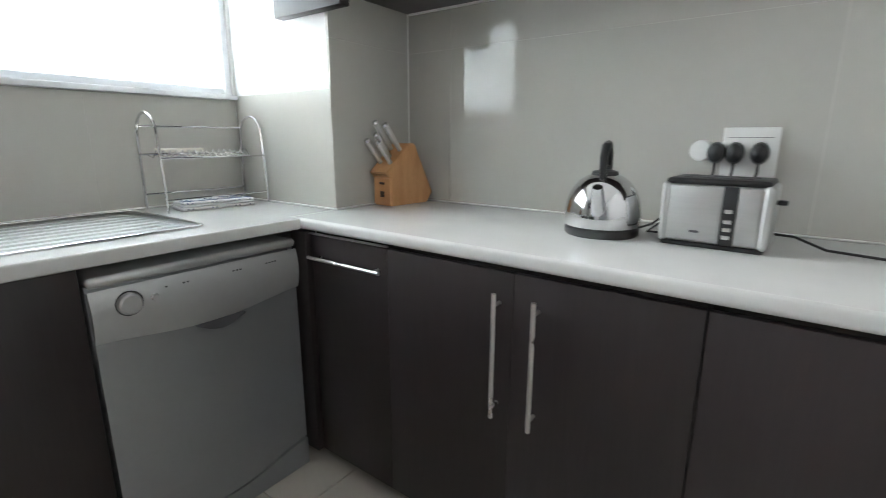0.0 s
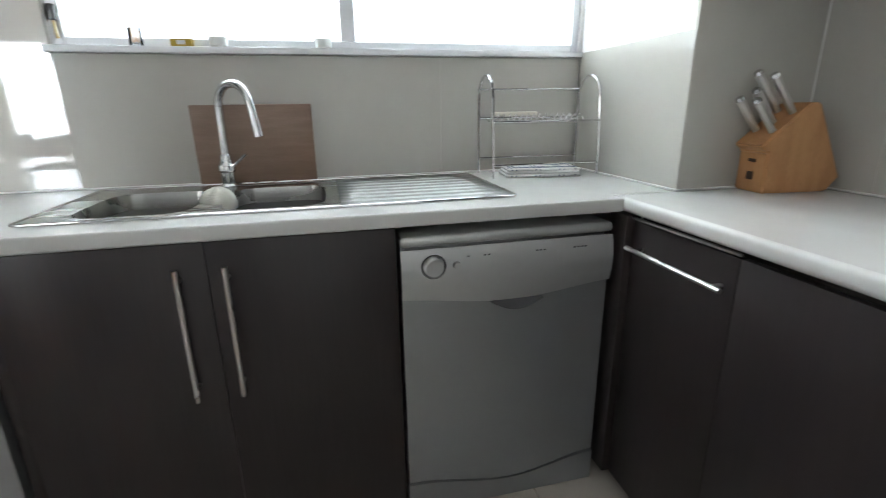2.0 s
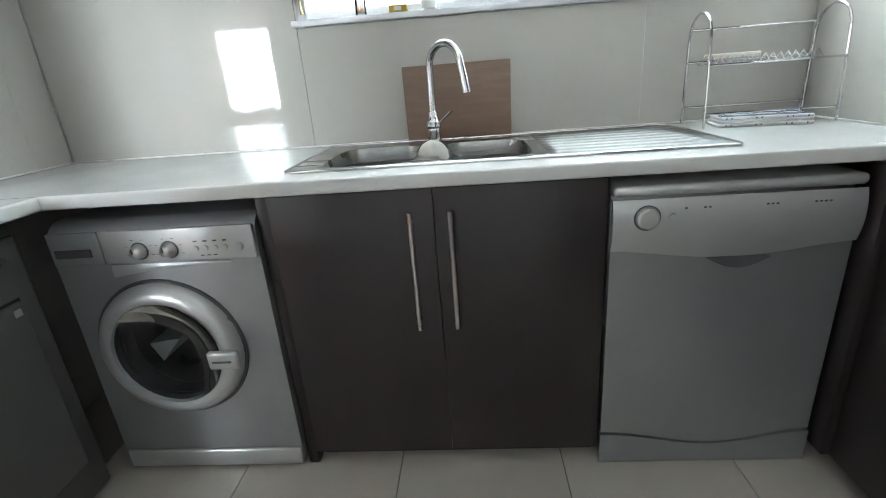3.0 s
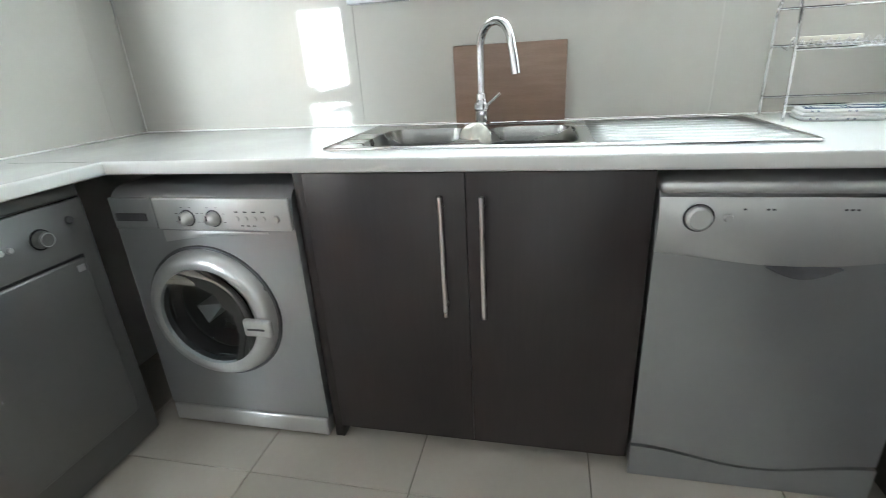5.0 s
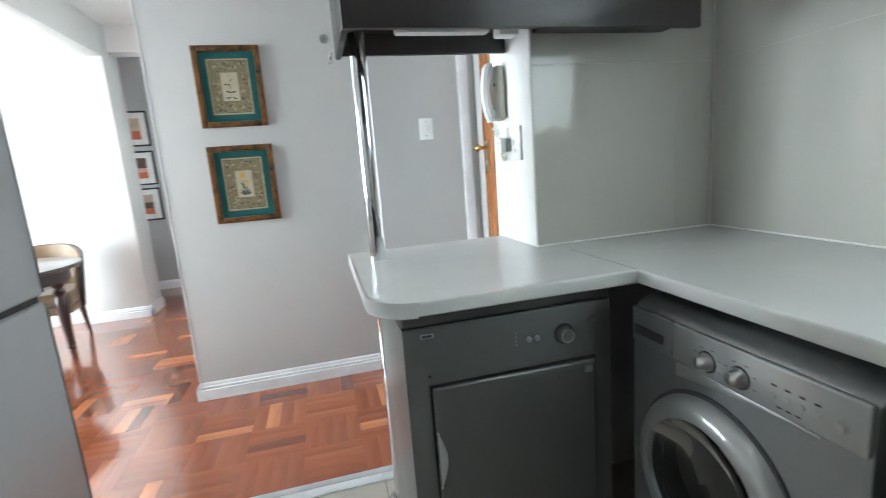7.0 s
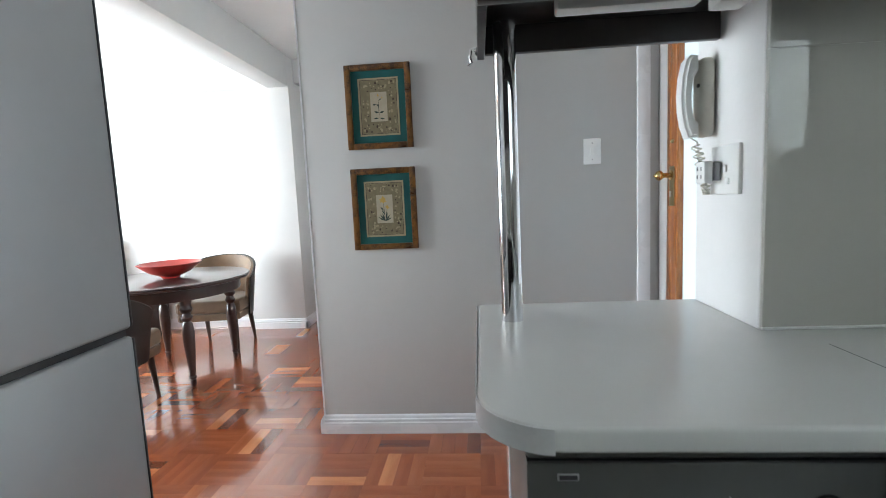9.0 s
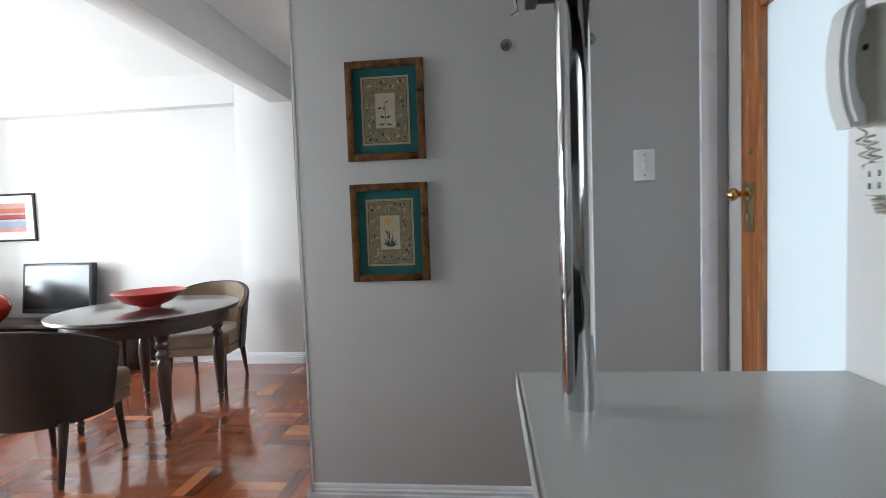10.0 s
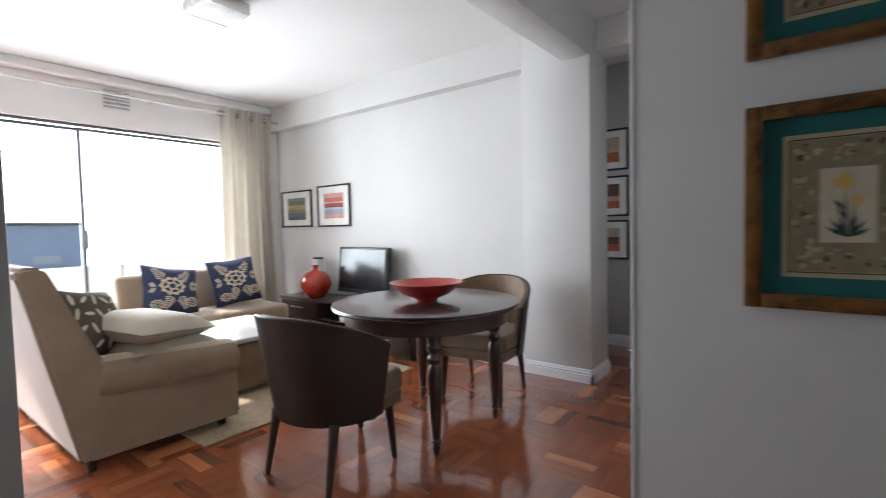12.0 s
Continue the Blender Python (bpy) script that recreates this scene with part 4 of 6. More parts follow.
towel = thing("tea_towel", -1.305, 1.757, CT, "folded white tea towel with blue stripes on the worktop", "tea towel", -9)
for k in range(3):
    part("fold", box(-0.062 + 0.002 * k, 0.062 - 0.003 * (k % 2), -0.135 + 0.003 * k, 0.135 - 0.002 * k, 0.0105 * k, 0.0105 * k + 0.0104, 0.005, 3), "cloth", towel)
for x in (-0.045, -0.035, 0.012, 0.030, 0.042):
    part("stripe", box(x, x + 0.004, -0.126, 0.128, 0.0314, 0.0322), "blue_stripe", towel, smooth=False)
for y in (-0.115, -0.10, -0.03, -0.015, 0.055, 0.07, 0.112):
    part("stripe", box(-0.054, 0.050, y, y + 0.004, 0.0314, 0.0323), "blue_stripe", towel, smooth=False)
    for k in (0, 2):
        part("stripe", box(0.0595, 0.0626, y, y + 0.004, 0.0105 * k + 0.003, 0.0105 * k + 0.0075), "blue_stripe", towel, smooth=False)

# ---- knife block ----
kb = thing("knife_block", -0.807, 2.25, CT, "angled beech knife block with steel-handled knives on the worktop", "knife block", 84)
prof = [(-0.055, 0.0), (0.120, 0.0), (0.148, 0.035), (0.060, 0.215), (0.035, 0.215), (-0.075, 0.115), (-0.055, 0.10)]
b = bmesh.new()
f = b.faces.new([b.verts.new((x, -0.045, z)) for x, z in prof])
r = bmesh.ops.extrude_face_region(b, geom=[f])
bmesh.ops.translate(b, vec=(0, 0.09, 0), verts=[v for v in r["geom"] if isinstance(v, bmesh.types.BMVert)])
bmesh.ops.recalc_face_normals(b, faces=b.faces)
bmesh.ops.bevel(b, geom=b.edges[:], offset=0.004, segments=2, affect="EDGES")
part("block", b, "beech", kb)
part("slot", box(-0.0565, -0.054, -0.012, 0.012, 0.074, 0.082, 0.001), "ink", kb)
part("badge", box(-0.0565, -0.054, -0.01, 0.01, 0.03, 0.05, 0.001), "ink", kb)
for x, y, z, ln in ((0.015, -0.022, 0.185, 0.115), (0.015, 0.025, 0.19, 0.12), (-0.015, 0.0, 0.165, 0.10), (-0.035, -0.026, 0.145, 0.095), (-0.035, 0.024, 0.145, 0.10)):
    d = Vector((-0.60, 0, 0.80))
    p = Vector((x, y, z))
    k = part("knife", rod(p - d * 0.012, p + d * ln, 0.0075, 0.0095, 10), "handle", kb, "steel knife handle")
    part("knife_cap", lathe([(0.0105, -0.004), (0.0095, 0.004), (0.004, 0.007)], 12, m=Matrix.Translation(p + d * ln) @ d.to_track_quat("Z", "Y").to_matrix().to_4x4()), "chrome", k)

kb.matrix_world = pose(-0.800, 2.235, CT, 0, 0, 84) @ Matrix.Diagonal((1.16, 1.16, 1.12, 1))

# ---- kettle ----
ke = thing("kettle", 0.073, 2.13, CT, "polished steel dome kettle with black handle and base", "kettle", -80)
part("base", lathe([(0.096, 0), (0.100, 0.006), (0.100, 0.020), (0.094, 0.026)], 40), "black", ke)
part("body", lathe([(0.098, 0.026), (0.102, 0.034), (0.103, 0.06), (0.098, 0.095), (0.086, 0.125), (0.066, 0.150), (0.045, 0.163), (0.036, 0.166)], 48), "chrome", ke)
part("lid", lathe([(0.036, 0.166), (0.034, 0.174), (0.020, 0.178), (0.010, 0.180), (0.012, 0.190), (0.0, 0.194)], 28), "black", ke)
part("handle", tube([(-0.060, 0, 0.150), (-0.066, 0, 0.185), (-0.050, 0, 0.222), (-0.015, 0, 0.246), (0.025, 0, 0.240), (0.050, 0, 0.215), (0.052, 0, 0.18), (0.046, 0, 0.158)], [0.010, 0.011, 0.012, 0.012, 0.012, 0.011, 0.010, 0.010], 12), "black", ke)
part("spout", tube([(0.085, 0, 0.075), (0.108, 0, 0.105), (0.128, 0, 0.142)], [0.022, 0.018, 0.013], 16), "chrome", ke)
part("water_gauge", box(-0.108, -0.098, -0.012, 0.012, 0.05, 0.12, 0.004), "white_plastic", ke)

# ---- toaster ----
to = thing("toaster", 0.352, 2.165, CT, "brushed steel two-slot toaster with black trim", "toaster", -3)
part("foot_plate", box(-0.118, 0.118, -0.078, 0.078, 0, 0.012, 0.004), "black", to)
part("body", box(-0.118, 0.118, -0.082, 0.082, 0.012, 0.165, 0.012, 3), "brushed", to)
for x0, x1 in ((-0.126, -0.104), (0.104, 0.126)):
    part("end_cap", box(x0, x1, -0.086, 0.086, 0.010, 0.168, 0.010, 3), "steel_light", to, "pale silver end cap")
part("top", box(-0.118, 0.118, -0.080, 0.080, 0.163, 0.180, 0.010, 3), "black", to)
for y in (-0.028, 0.028):
    part("slot", box(-0.085, 0.085, y - 0.012, y + 0.012, 0.1785, 0.1812), "dark_grey", to)
part("control_strip", box(0.020, 0.052, -0.0865, -0.080, 0.014, 0.163, 0.002), "black", to)
for z in (0.036, 0.056, 0.076, 0.102):
    part("button", box(0.027, 0.045, -0.0905, -0.0855, z - 0.005, z + 0.005, 0.002), "handle", to)
part("front_panel", box(-0.100, 0.016, -0.0845, -0.080, 0.020, 0.160, 0.002), "brushed", to)
part("front_panel", box(0.056, 0.102, -0.0845, -0.080, 0.020, 0.160, 0.002), "brushed", to)
part("badge", box(-0.048, -0.026, -0.0855, -0.0835, 0.040, 0.046), "dark_grey", to)
part("lever", box(0.126, 0.150, -0.012, 0.012, 0.118, 0.130, 0.004), "black", to)
part("cable", tube([(0.11, 0.088, 0.03), (0.17, 0.085, 0.028), (0.24, 0.05, 0.008), (0.36, 0.03, 0.006), (0.48, 0.06, 0.006), (0.60, 0.07, 0.03)], 0.0035, 8), "black", to)

to.matrix_world = pose(0.352, 2.165, CT, 0, 0, -3) @ Matrix.Diagonal((0.94, 0.96, 0.94, 1))
kcab = thing("kettle_cable", 0.18, 2.23, CT, "black kettle cable lying on the worktop", "cable")
part("cable", tube([(-0.03, -0.03, 0.012), (0.0, 0.03, 0.02), (0.05, 0.06, 0.07), (0.03, 0.03, 0.035), (0.0, -0.02, 0.006), (0.05, -0.01, 0.005), (0.08, 0.02, 0.03)], 0.0035, 8), "black", kcab)

so = thing("power_socket", 0.385, YN - 0.001, 1.15, "white double wall socket with black plugs and adaptor", "socket")
part("plate", box(-0.068, 0.068, -0.010, 0, -0.075, 0.07, 0.003), "white_plastic", so)
part("switch", box(-0.055, 0.055, -0.013, -0.009, 0.042, 0.043), "dark_grey", so)
part("adaptor", lathe([(0.0, 0.055), (0.026, 0.055), (0.030, 0.050), (0.030, 0.0)], 28, m=Matrix.Translation((-0.115, -0.004, 0.005)) @ Matrix.Rotation(radians(90), 4, "X")), "white_plastic", so)
part("adaptor_body", box(-0.10, -0.03, -0.05, -0.008, -0.018, 0.028, 0.006), "white_plastic", so)
for x in (-0.075, -0.030, 0.028):
    pl = part("plug", lathe([(0.020, 0.0), (0.021, 0.018), (0.017, 0.034), (0.008, 0.042), (0.0, 0.044)], 16, m=Matrix.Translation((x, -0.045, 0.0)) @ Matrix.Rotation(radians(90), 4, "X") @ Matrix.Diagonal((1.12, 1.45, 1, 1))), "black", so, "black round plug")
    part("plug_cable", tube([(x, -0.07, -0.015), (x, -0.068, -0.05), (x - 0.01, -0.05, -0.10), (x - 0.03, -0.04, -0.16)], 0.0035, 8), "black", so)

# ---- things on the sill ----
jar = thing("toothpick_jar", -1.466, 0.47, WIN_Z0, "small clear jar of toothpicks on the window sill", "jar")
part("jar", lathe([(0.017, 0), (0.019, 0.006), (0.019, 0.05), (0.017, 0.052), (0.017, 0.008), (0.0, 0.006)], 20, cap=False), "pane", jar)
for k in range(9):
    a = k * 2.4
    part("toothpick", rod((0.008 * math.cos(a), 0.008 * math.sin(a), 0.007), (0.016 * math.cos(a + 0.4), 0.016 * math.sin(a + 0.4), 0.085 + 0.008 * (k % 3)), 0.0015, 0.001, 5), "beech", jar)
bx = thing("match_box", -1.466, 0.60, WIN_Z0, "small yellow cardboard box on the window sill", "box")
part("box", box(-0.018, 0.018, -0.03, 0.03, 0, 0.022, 0.001), "yellow", bx)
part("label", box(0.0181, 0.0186, -0.012, 0.012, 0.005, 0.017), "paper", bx)
for y in (0.705, 1.03):
    cp = thing("tea_light", -1.466, y, WIN_Z0, "small white votive candle holder on the window sill", "candle holder", group="votives on the sill")
    part("holder", lathe([(0.022, 0), (0.026, 0.005), (0.027, 0.03), (0.024, 0.03), (0.022, 0.012), (0.0, 0.012)], 24, cap=False), "white_plastic", cp)

# ---- fridge ----
fr = thing("fridge", 0.69, -0.71, 0, "tall silver fridge-freezer with curved grey handles", "fridge", 90)
part("body", box(0.004, 0.60, -0.65, -0.07, 0.03, 1.80, 0.006), "fridge", fr)


for z0, z1, hz0, hz1 in ((0.05, 0.958, 0.948, 0.40), (0.976, 1.80, 0.99, 1.50)):
    b = box(0, 0.604, -0.06, 0.0, z0, z1, 0.010, 3)
    d = part("door", b, "fridge", fr)
    s = 1 if hz1 > hz0 else -1
    part("edge_trim", box(-0.002, 0.005, -0.055, 0.0012, z0 + 0.006, z1 - 0.006, 0.003), "black", d)
    part("handle", tube([(0.535, 0.0, hz0 + s * 0.0), (0.535, 0.010, hz0 + s * 0.012), (0.532, 0.028, hz0 + s * 0.07), (0.535, 0.036, hz0 + s * 0.20), (0.55, 0.028, hz0 + s * 0.34), (0.565, 0.0, hz0 + s * 0.42)], [0.034, 0.034, 0.026, 0.021, 0.018, 0.018], 14), "steel_paint", d, "curved grey grip")
part("door_gap", box(0.006, 0.598, -0.058, -0.014, 0.9585, 0.9755), "black", fr)
part("gasket", box(0.003, 0.601, -0.069, -0.061, 0.05, 1.80), "black", fr)
for x in (0.06, 0.54):
    for y in (-0.6, -0.12):
        part("foot", rod((x, y, 0), (x, y, 0.035), 0.02), "black", fr)
fr.matrix_world = pose(0.69, -0.71, 0) @ Matrix(((0, -1, 0, 0), (1, 0, 0, 0), (0, 0, 1, 0), (0, 0, 0, 1)))

# ---- hall: pictures, switch, hooks, intercom, front door ----


def botanical(z, label, plant):
    """A framed botanical print with a teal mat."""
    t = thing("framed_picture", 0.345, YP, z, label, "picture", group="framed pictures on the hall wall")
    w, h = 0.333, 0.415
    b = bmesh.new()
    for a in ((-w / 2, -w / 2 + 0.03, -h / 2, h / 2), (w / 2 - 0.03, w / 2, -h / 2, h / 2), (-w / 2 + 0.03, w / 2 - 0.03, -h / 2, -h / 2 + 0.03), (-w / 2 + 0.03, w / 2 - 0.03, h / 2 - 0.03, h / 2)):
        box(a[0], a[1], 0.002, 0.020, a[2], a[3], 0.003, bm=b)
    part("frame", b, "frame_gold", t, "burl and gilt wooden frame")
    part("mat", box(-w / 2 + 0.028, w / 2 - 0.028, 0.001, 0.006, -h / 2 + 0.028, h / 2 - 0.028), "teal", t, "teal mat board", smooth=False)
    part("print", box(-0.102, 0.102, 0.006, 0.0072, -0.142, 0.142), "parchment", t, "aged parchment print", smooth=False)
    b = bmesh.new()
    for a in ((-0.093, -0.0905, -0.133, 0.133), (0.0905, 0.093, -0.133, 0.133), (-0.0905, 0.0905, -0.133, -0.1305), (-0.0905, 0.0905, 0.1305, 0.133)):
        box(a[0], a[1], 0.0072, 0.0078, a[2], a[3], bm=b)
    part("border_line", b, "ink", t, smooth=False)
    part("border", box(-0.0895, 0.0895, 0.0072, 0.0076, -0.1295, 0.1295), "parchment_dark", t, smooth=False)
    part("centre", box(-0.042, 0.042, 0.0076, 0.0082, -0.072, 0.072), "parchment_pale", t, smooth=False)
    rnd = random.Random(int(z * 100))
    b, c = bmesh.new(), bmesh.new()
    for k in range(90):
        side = k % 4
        if side < 2:
            x, zz = (rnd.uniform(0.052, 0.082)) * (1 if side else -1), rnd.uniform(-0.12, 0.12)
        else:
            x, zz = rnd.uniform(-0.082, 0.082), rnd.uniform(0.085, 0.122) * (1 if side == 2 else -1)
        r = rnd.uniform(0.002, 0.006)
        lathe([(r, 0), (r * 0.5, 0.0005)], 7, bm=b if k % 3 else c, m=Matrix.Translation((x, 0.0076, zz)) @ Matrix.Rotation(radians(-90), 4, "X") @ Matrix.Diagonal((1, rnd.uniform(0.5, 1.6), 1, 1)))
    tagged(part("ornament", b, "parchment", t, smooth=False), kind="stuff")
    tagged(part("ornament_dark", c, "ink", t, smooth=False), kind="stuff")

    def leafs(list_, mat_, nm, lift=0.0088):
        b = bmesh.new()
        for x0, z0, x1, z1, wd in list_:
            p, q = Vector((x0, 0, z0)), Vector((x1, 0, z1))
            n = Vector((-(q - p).z, 0, (q - p).x)).normalized() * wd
            m_ = (p + q) / 2
            v = [b.verts.new((c_.x, lift + 0.00012 * len(b.faces), c_.z)) for c_ in (p, m_ + n, q, m_ - n)]
            b.faces.new(v)
        bmesh.ops.recalc_face_normals(b, faces=b.faces)
        part(nm, b, mat_, t, smooth=False)
    if plant == "iris":
        leafs([(0, -0.062, 0.006, 0.035, 0.002), (0, -0.062, -0.034, -0.045, 0.004), (0, -0.062, -0.028, -0.028, 0.004), (0, -0.062, -0.014, -0.018, 0.004), (0, -0.062, 0.014, -0.020, 0.004),
               (0, -0.062, 0.028, -0.024, 0.004), (0, -0.062, 0.035, -0.040, 0.004), (0, -0.062, -0.012, 0.002, 0.002), (0.004, -0.01, 0.022, 0.012, 0.004), (0.002, -0.03, 0.016, -0.002, 0.003)], "leaf_ink", "leaves")
        leafs([(-0.012, 0.036, 0.027, 0.050, 0.011), (0.004, 0.027, 0.008, 0.067, 0.013), (-0.006, 0.058, 0.024, 0.032, 0.007), (-0.025, 0.004, -0.003, 0.013, 0.008), (-0.015, -0.004, -0.013, 0.022, 0.007)], "yellow_ink", "flowers", 0.0104)
    else:
        leafs([(0, -0.06, 0.002, 0.05, 0.0015), (0, -0.055, -0.03, -0.062, 0.004), (0, -0.055, 0.032, -0.058, 0.004), (0, -0.03, -0.026, -0.024, 0.005), (0, -0.03, 0.026, -0.022, 0.005),
               (0, 0.005, 0.012, 0.012, 0.004), (0.012, 0.012, 0.034, 0.010, 0.004), (0, 0.03, -0.016, 0.04, 0.003)], "leaf_ink", "leaves")
        leafs([(0.0, 0.048, 0.004, 0.062, 0.004), (-0.016, 0.04, -0.02, 0.048, 0.003)], "yellow_ink", "flowers", 0.0104)
    return t


botanical(1.717, "framed botanical print of a leafy stem with teal mat", "stem")
botanical(1.206, "framed botanical print of yellow irises with teal mat", "iris")

sw = thing("light_switch", -0.70, YP, 1.442, "white rectangular light switch on the grey wall", "light switch")
part("plate", box(-0.041, 0.041, 0, 0.010, -0.062, 0.062, 0.003), "white_plastic", sw)
part("rocker", box(-0.010, 0.010, 0.009, 0.015, -0.018, 0.018, 0.003), "white_plastic", sw)
for z in (-0.04, 0.04):
    part("screw", lathe([(0.003, 0), (0.002, 0.001)], 10, m=Matrix.Translation((0, 0.010, z)) @ Matrix.Rotation(radians(-90), 4, "X")), "dark_grey", sw)
for x in (-0.165, -0.495):
    hk = thing("coat_hook", x, YP, 1.952, "round chrome coat hook on the grey wall", "hook", group="coat hooks")
    part("plate", lathe([(0.024, 0), (0.024, 0.004), (0.020, 0.007), (0.010, 0.009)], 24, m=Matrix.Rotation(radians(-90), 4, "X")), "gunmetal", hk)
    part("peg", tube([(0, 0.006, 0), (0, 0.025, -0.004), (0, 0.034, -0.016), (0, 0.030, -0.03)], [0.006, 0.007, 0.008, 0.009], 12), "gunmetal", hk)

tagged(part("trim_architrave", box(-0.974, -0.913, YP, YP + 0.02, 0, 2.3, 0.004), "trim"), "white painted door architrave", "trim", kind="structure")

door = thing("front_door", -1.02, -1.985, 0, "varnished orange wood front door with frosted glass panel and brass knob", "door")
door["kind"] = "structure"
dw_ = 0.865
part("stile", box(-0.045, 0, 0.0, 0.115, 0.01, 2.07, 0.003), "orange_wood", door)
part("stile", box(-0.045, 0, dw_ - 0.11, dw_, 0.01, 2.07, 0.003), "orange_wood", door)
part("rail", box(-0.044, -0.001, 0.116, dw_ - 0.111, 1.94, 2.07, 0.003), "orange_wood", door)
part("rail", box(-0.044, -0.001, 0.116, dw_ - 0.111, 0.01, 0.22, 0.003), "orange_wood", door)
part("bead", box(-0.03, 0.006, 0.1155, 0.131, 0.22, 1.94, 0.003), "orange_wood", door)
gp = part("glass_panel", box(-0.028, -0.020, 0.132, dw_ - 0.112, 0.221, 1.939), "obscure", door, "bright frosted glass panel", smooth=False)
gp.visible_shadow = False
part("lock_plate", box(0.0, 0.004, 0.034, 0.090, 1.165, 1.345, 0.001), "old_brass", door)
mkx = Matrix.Rotation(radians(90), 4, "Y")
part("knob", lathe([(0.022, 0.003), (0.023, 0.008), (0.012, 0.014), (0.010, 0.034), (0.014, 0.042), (0.023, 0.052), (0.024, 0.060), (0.018, 0.070), (0.008, 0.076), (0.006, 0.082), (0.0, 0.084)], 24, m=Matrix.Translation((0, 0.058, 1.305)) @ mkx), "brass", door)
part("keyhole", box(0.004, 0.012, 0.051, 0.065, 1.205, 1.232, 0.003), "handle", door)
part("latch_knob", lathe([(0.009, 0), (0.009, 0.006), (0.004, 0.012)], 14, m=Matrix.Translation((0, 0.07, 1.455)) @ mkx), "old_brass", door)

ic = thing("intercom_phone", -0.75, -0.975, 1.375, "cream wall intercom handset with coiled cord", "intercom")
part("base", box(0, 0.040, -0.045, 0.012, 0, 0.20, 0.016, 4), "cream_plastic", ic)
b = bmesh.new()
prof = [(0.046, 0.0), (0.075, -0.002), (0.088, 0.03), (0.096, 0.07), (0.098, 0.11), (0.094, 0.155), (0.084, 0.195), (0.070, 0.208), (0.050, 0.206), (0.048, 0.17), (0.062, 0.15), (0.068, 0.11), (0.066, 0.07), (0.058, 0.045), (0.047, 0.035)]
f = b.faces.new([b.verts.new((x * 0.86, -0.040, z)) for x, z in prof])
r = bmesh.ops.extrude_face_region(b, geom=[f])
bmesh.ops.translate(b, vec=(0, 0.048, 0), verts=[v for v in r["geom"] if isinstance(v, bmesh.types.BMVert)])
bmesh.ops.recalc_face_normals(b, faces=b.faces)
bmesh.ops.bevel(b, geom=[e for e in b.edges if abs(e.verts[0].co.y - e.verts[1].co.y) < 1e-6], offset=0.008, segments=3, affect="EDGES")
part("handset", b, "white_plastic", ic)
part("button", lathe([(0.006, 0), (0.005, 0.003)], 12, m=Matrix.Translation((0.039, -0.004, 0.13)) @ mkx), "black", ic)
cord = []
for k in range(150):
    a, s = k * 0.9, k / 149
    c = Vector((0.055 - 0.03 * math.sin(math.pi * s), 0.005 + 0.02 * s, 0.0 - 0.15 * math.sin(math.pi * s * 0.93) ** 0.8 if s < 0.5 else -0.148 + 0.14 * (s - 0.5) * 2 * 0.9))
    cord.append(c + Vector((0.008 * math.cos(a), 0.008 * math.sin(a), 0)))
part("cord", tube(cord, 0.0022, 6), "cream_plastic", ic, "coiled beige cord")
ws = thing("wall_socket", -0.75, -0.905, 1.285, "white wall socket with grey and white plug adaptor", "socket")
part("plate", box(0, 0.010, -0.066, 0.066, -0.06, 0.06, 0.003), "white_plastic", ws)
part("switch", box(0.009, 0.014, 0.0, 0.016, -0.006, 0.012, 0.002), "white_plastic", ws)
part("switch", box(0.009, 0.014, 0.012, 0.028, -0.035, -0.02, 0.002), "white_plastic", ws)
part("adaptor", box(0.010, 0.030, -0.058, -0.008, -0.026, 0.022, 0.005), "steel_paint", ws, "grey plug adaptor")
part("plug", box(0.030, 0.052, -0.060, -0.010, -0.030, 0.024, 0.004), "white_plastic", ws)
for y, z in ((-0.046, 0.006), (-0.026, 0.006), (-0.046, -0.014), (-0.026, -0.014)):
    part("pin_hole", box(0.052, 0.0526, y - 0.002, y + 0.002, z - 0.005, z + 0.005), "dark_grey", ws)

# ---- dining table ----
tb = thing("dining_table", 2.21, -3.04, 0, "round dark mahogany dining table with turned legs", "table")
part("tabletop", lathe([(0.0, 0.712), (0.53, 0.712), (0.548, 0.718), (0.552, 0.726), (0.548, 0.732), (0.556, 0.738), (0.553, 0.744), (0.545, 0.746), (0.0, 0.746)], 72, cap=False), "table_wood", tb)
part("apron", lathe([(0.47, 0.63), (0.48, 0.63), (0.482, 0.64), (0.482, 0.712), (0.47, 0.712), (0.47, 0.63)], 64, cap=False), "table_wood", tb)
LEG = [(0.013, 0.0), (0.018, 0.012), (0.022, 0.04), (0.016, 0.055), (0.026, 0.066), (0.027, 0.075), (0.018, 0.084), (0.022, 0.10), (0.030, 0.20), (0.038, 0.32), (0.040, 0.40), (0.034, 0.455), (0.024, 0.475), (0.036, 0.49),
       (0.040, 0.505), (0.030, 0.52), (0.028, 0.535), (0.040, 0.55), (0.042, 0.565), (0.034, 0.58), (0.036, 0.60), (0.042, 0.62), (0.044, 0.712)]
for sx in (-1, 1):
    for sy in (-1, 1):
        part("leg", lathe(LEG, 24, m=Matrix.Translation((0.29 * sx, 0.29 * sy, 0))), "table_wood", tb)
bo = thing("fruit_bowl", 2.19, -3.02, 0.747, "wide red lacquer bowl on the dining table", "bowl")
part("bowl", lathe([(0.0, 0.012), (0.06, 0.012), (0.14, 0.045), (0.205, 0.098), (0.218, 0.110), (0.214, 0.113), (0.20, 0.106), (0.138, 0.055), (0.06, 0.022), (0.0, 0.02)], 56, cap=False), "bowl_red", bo)
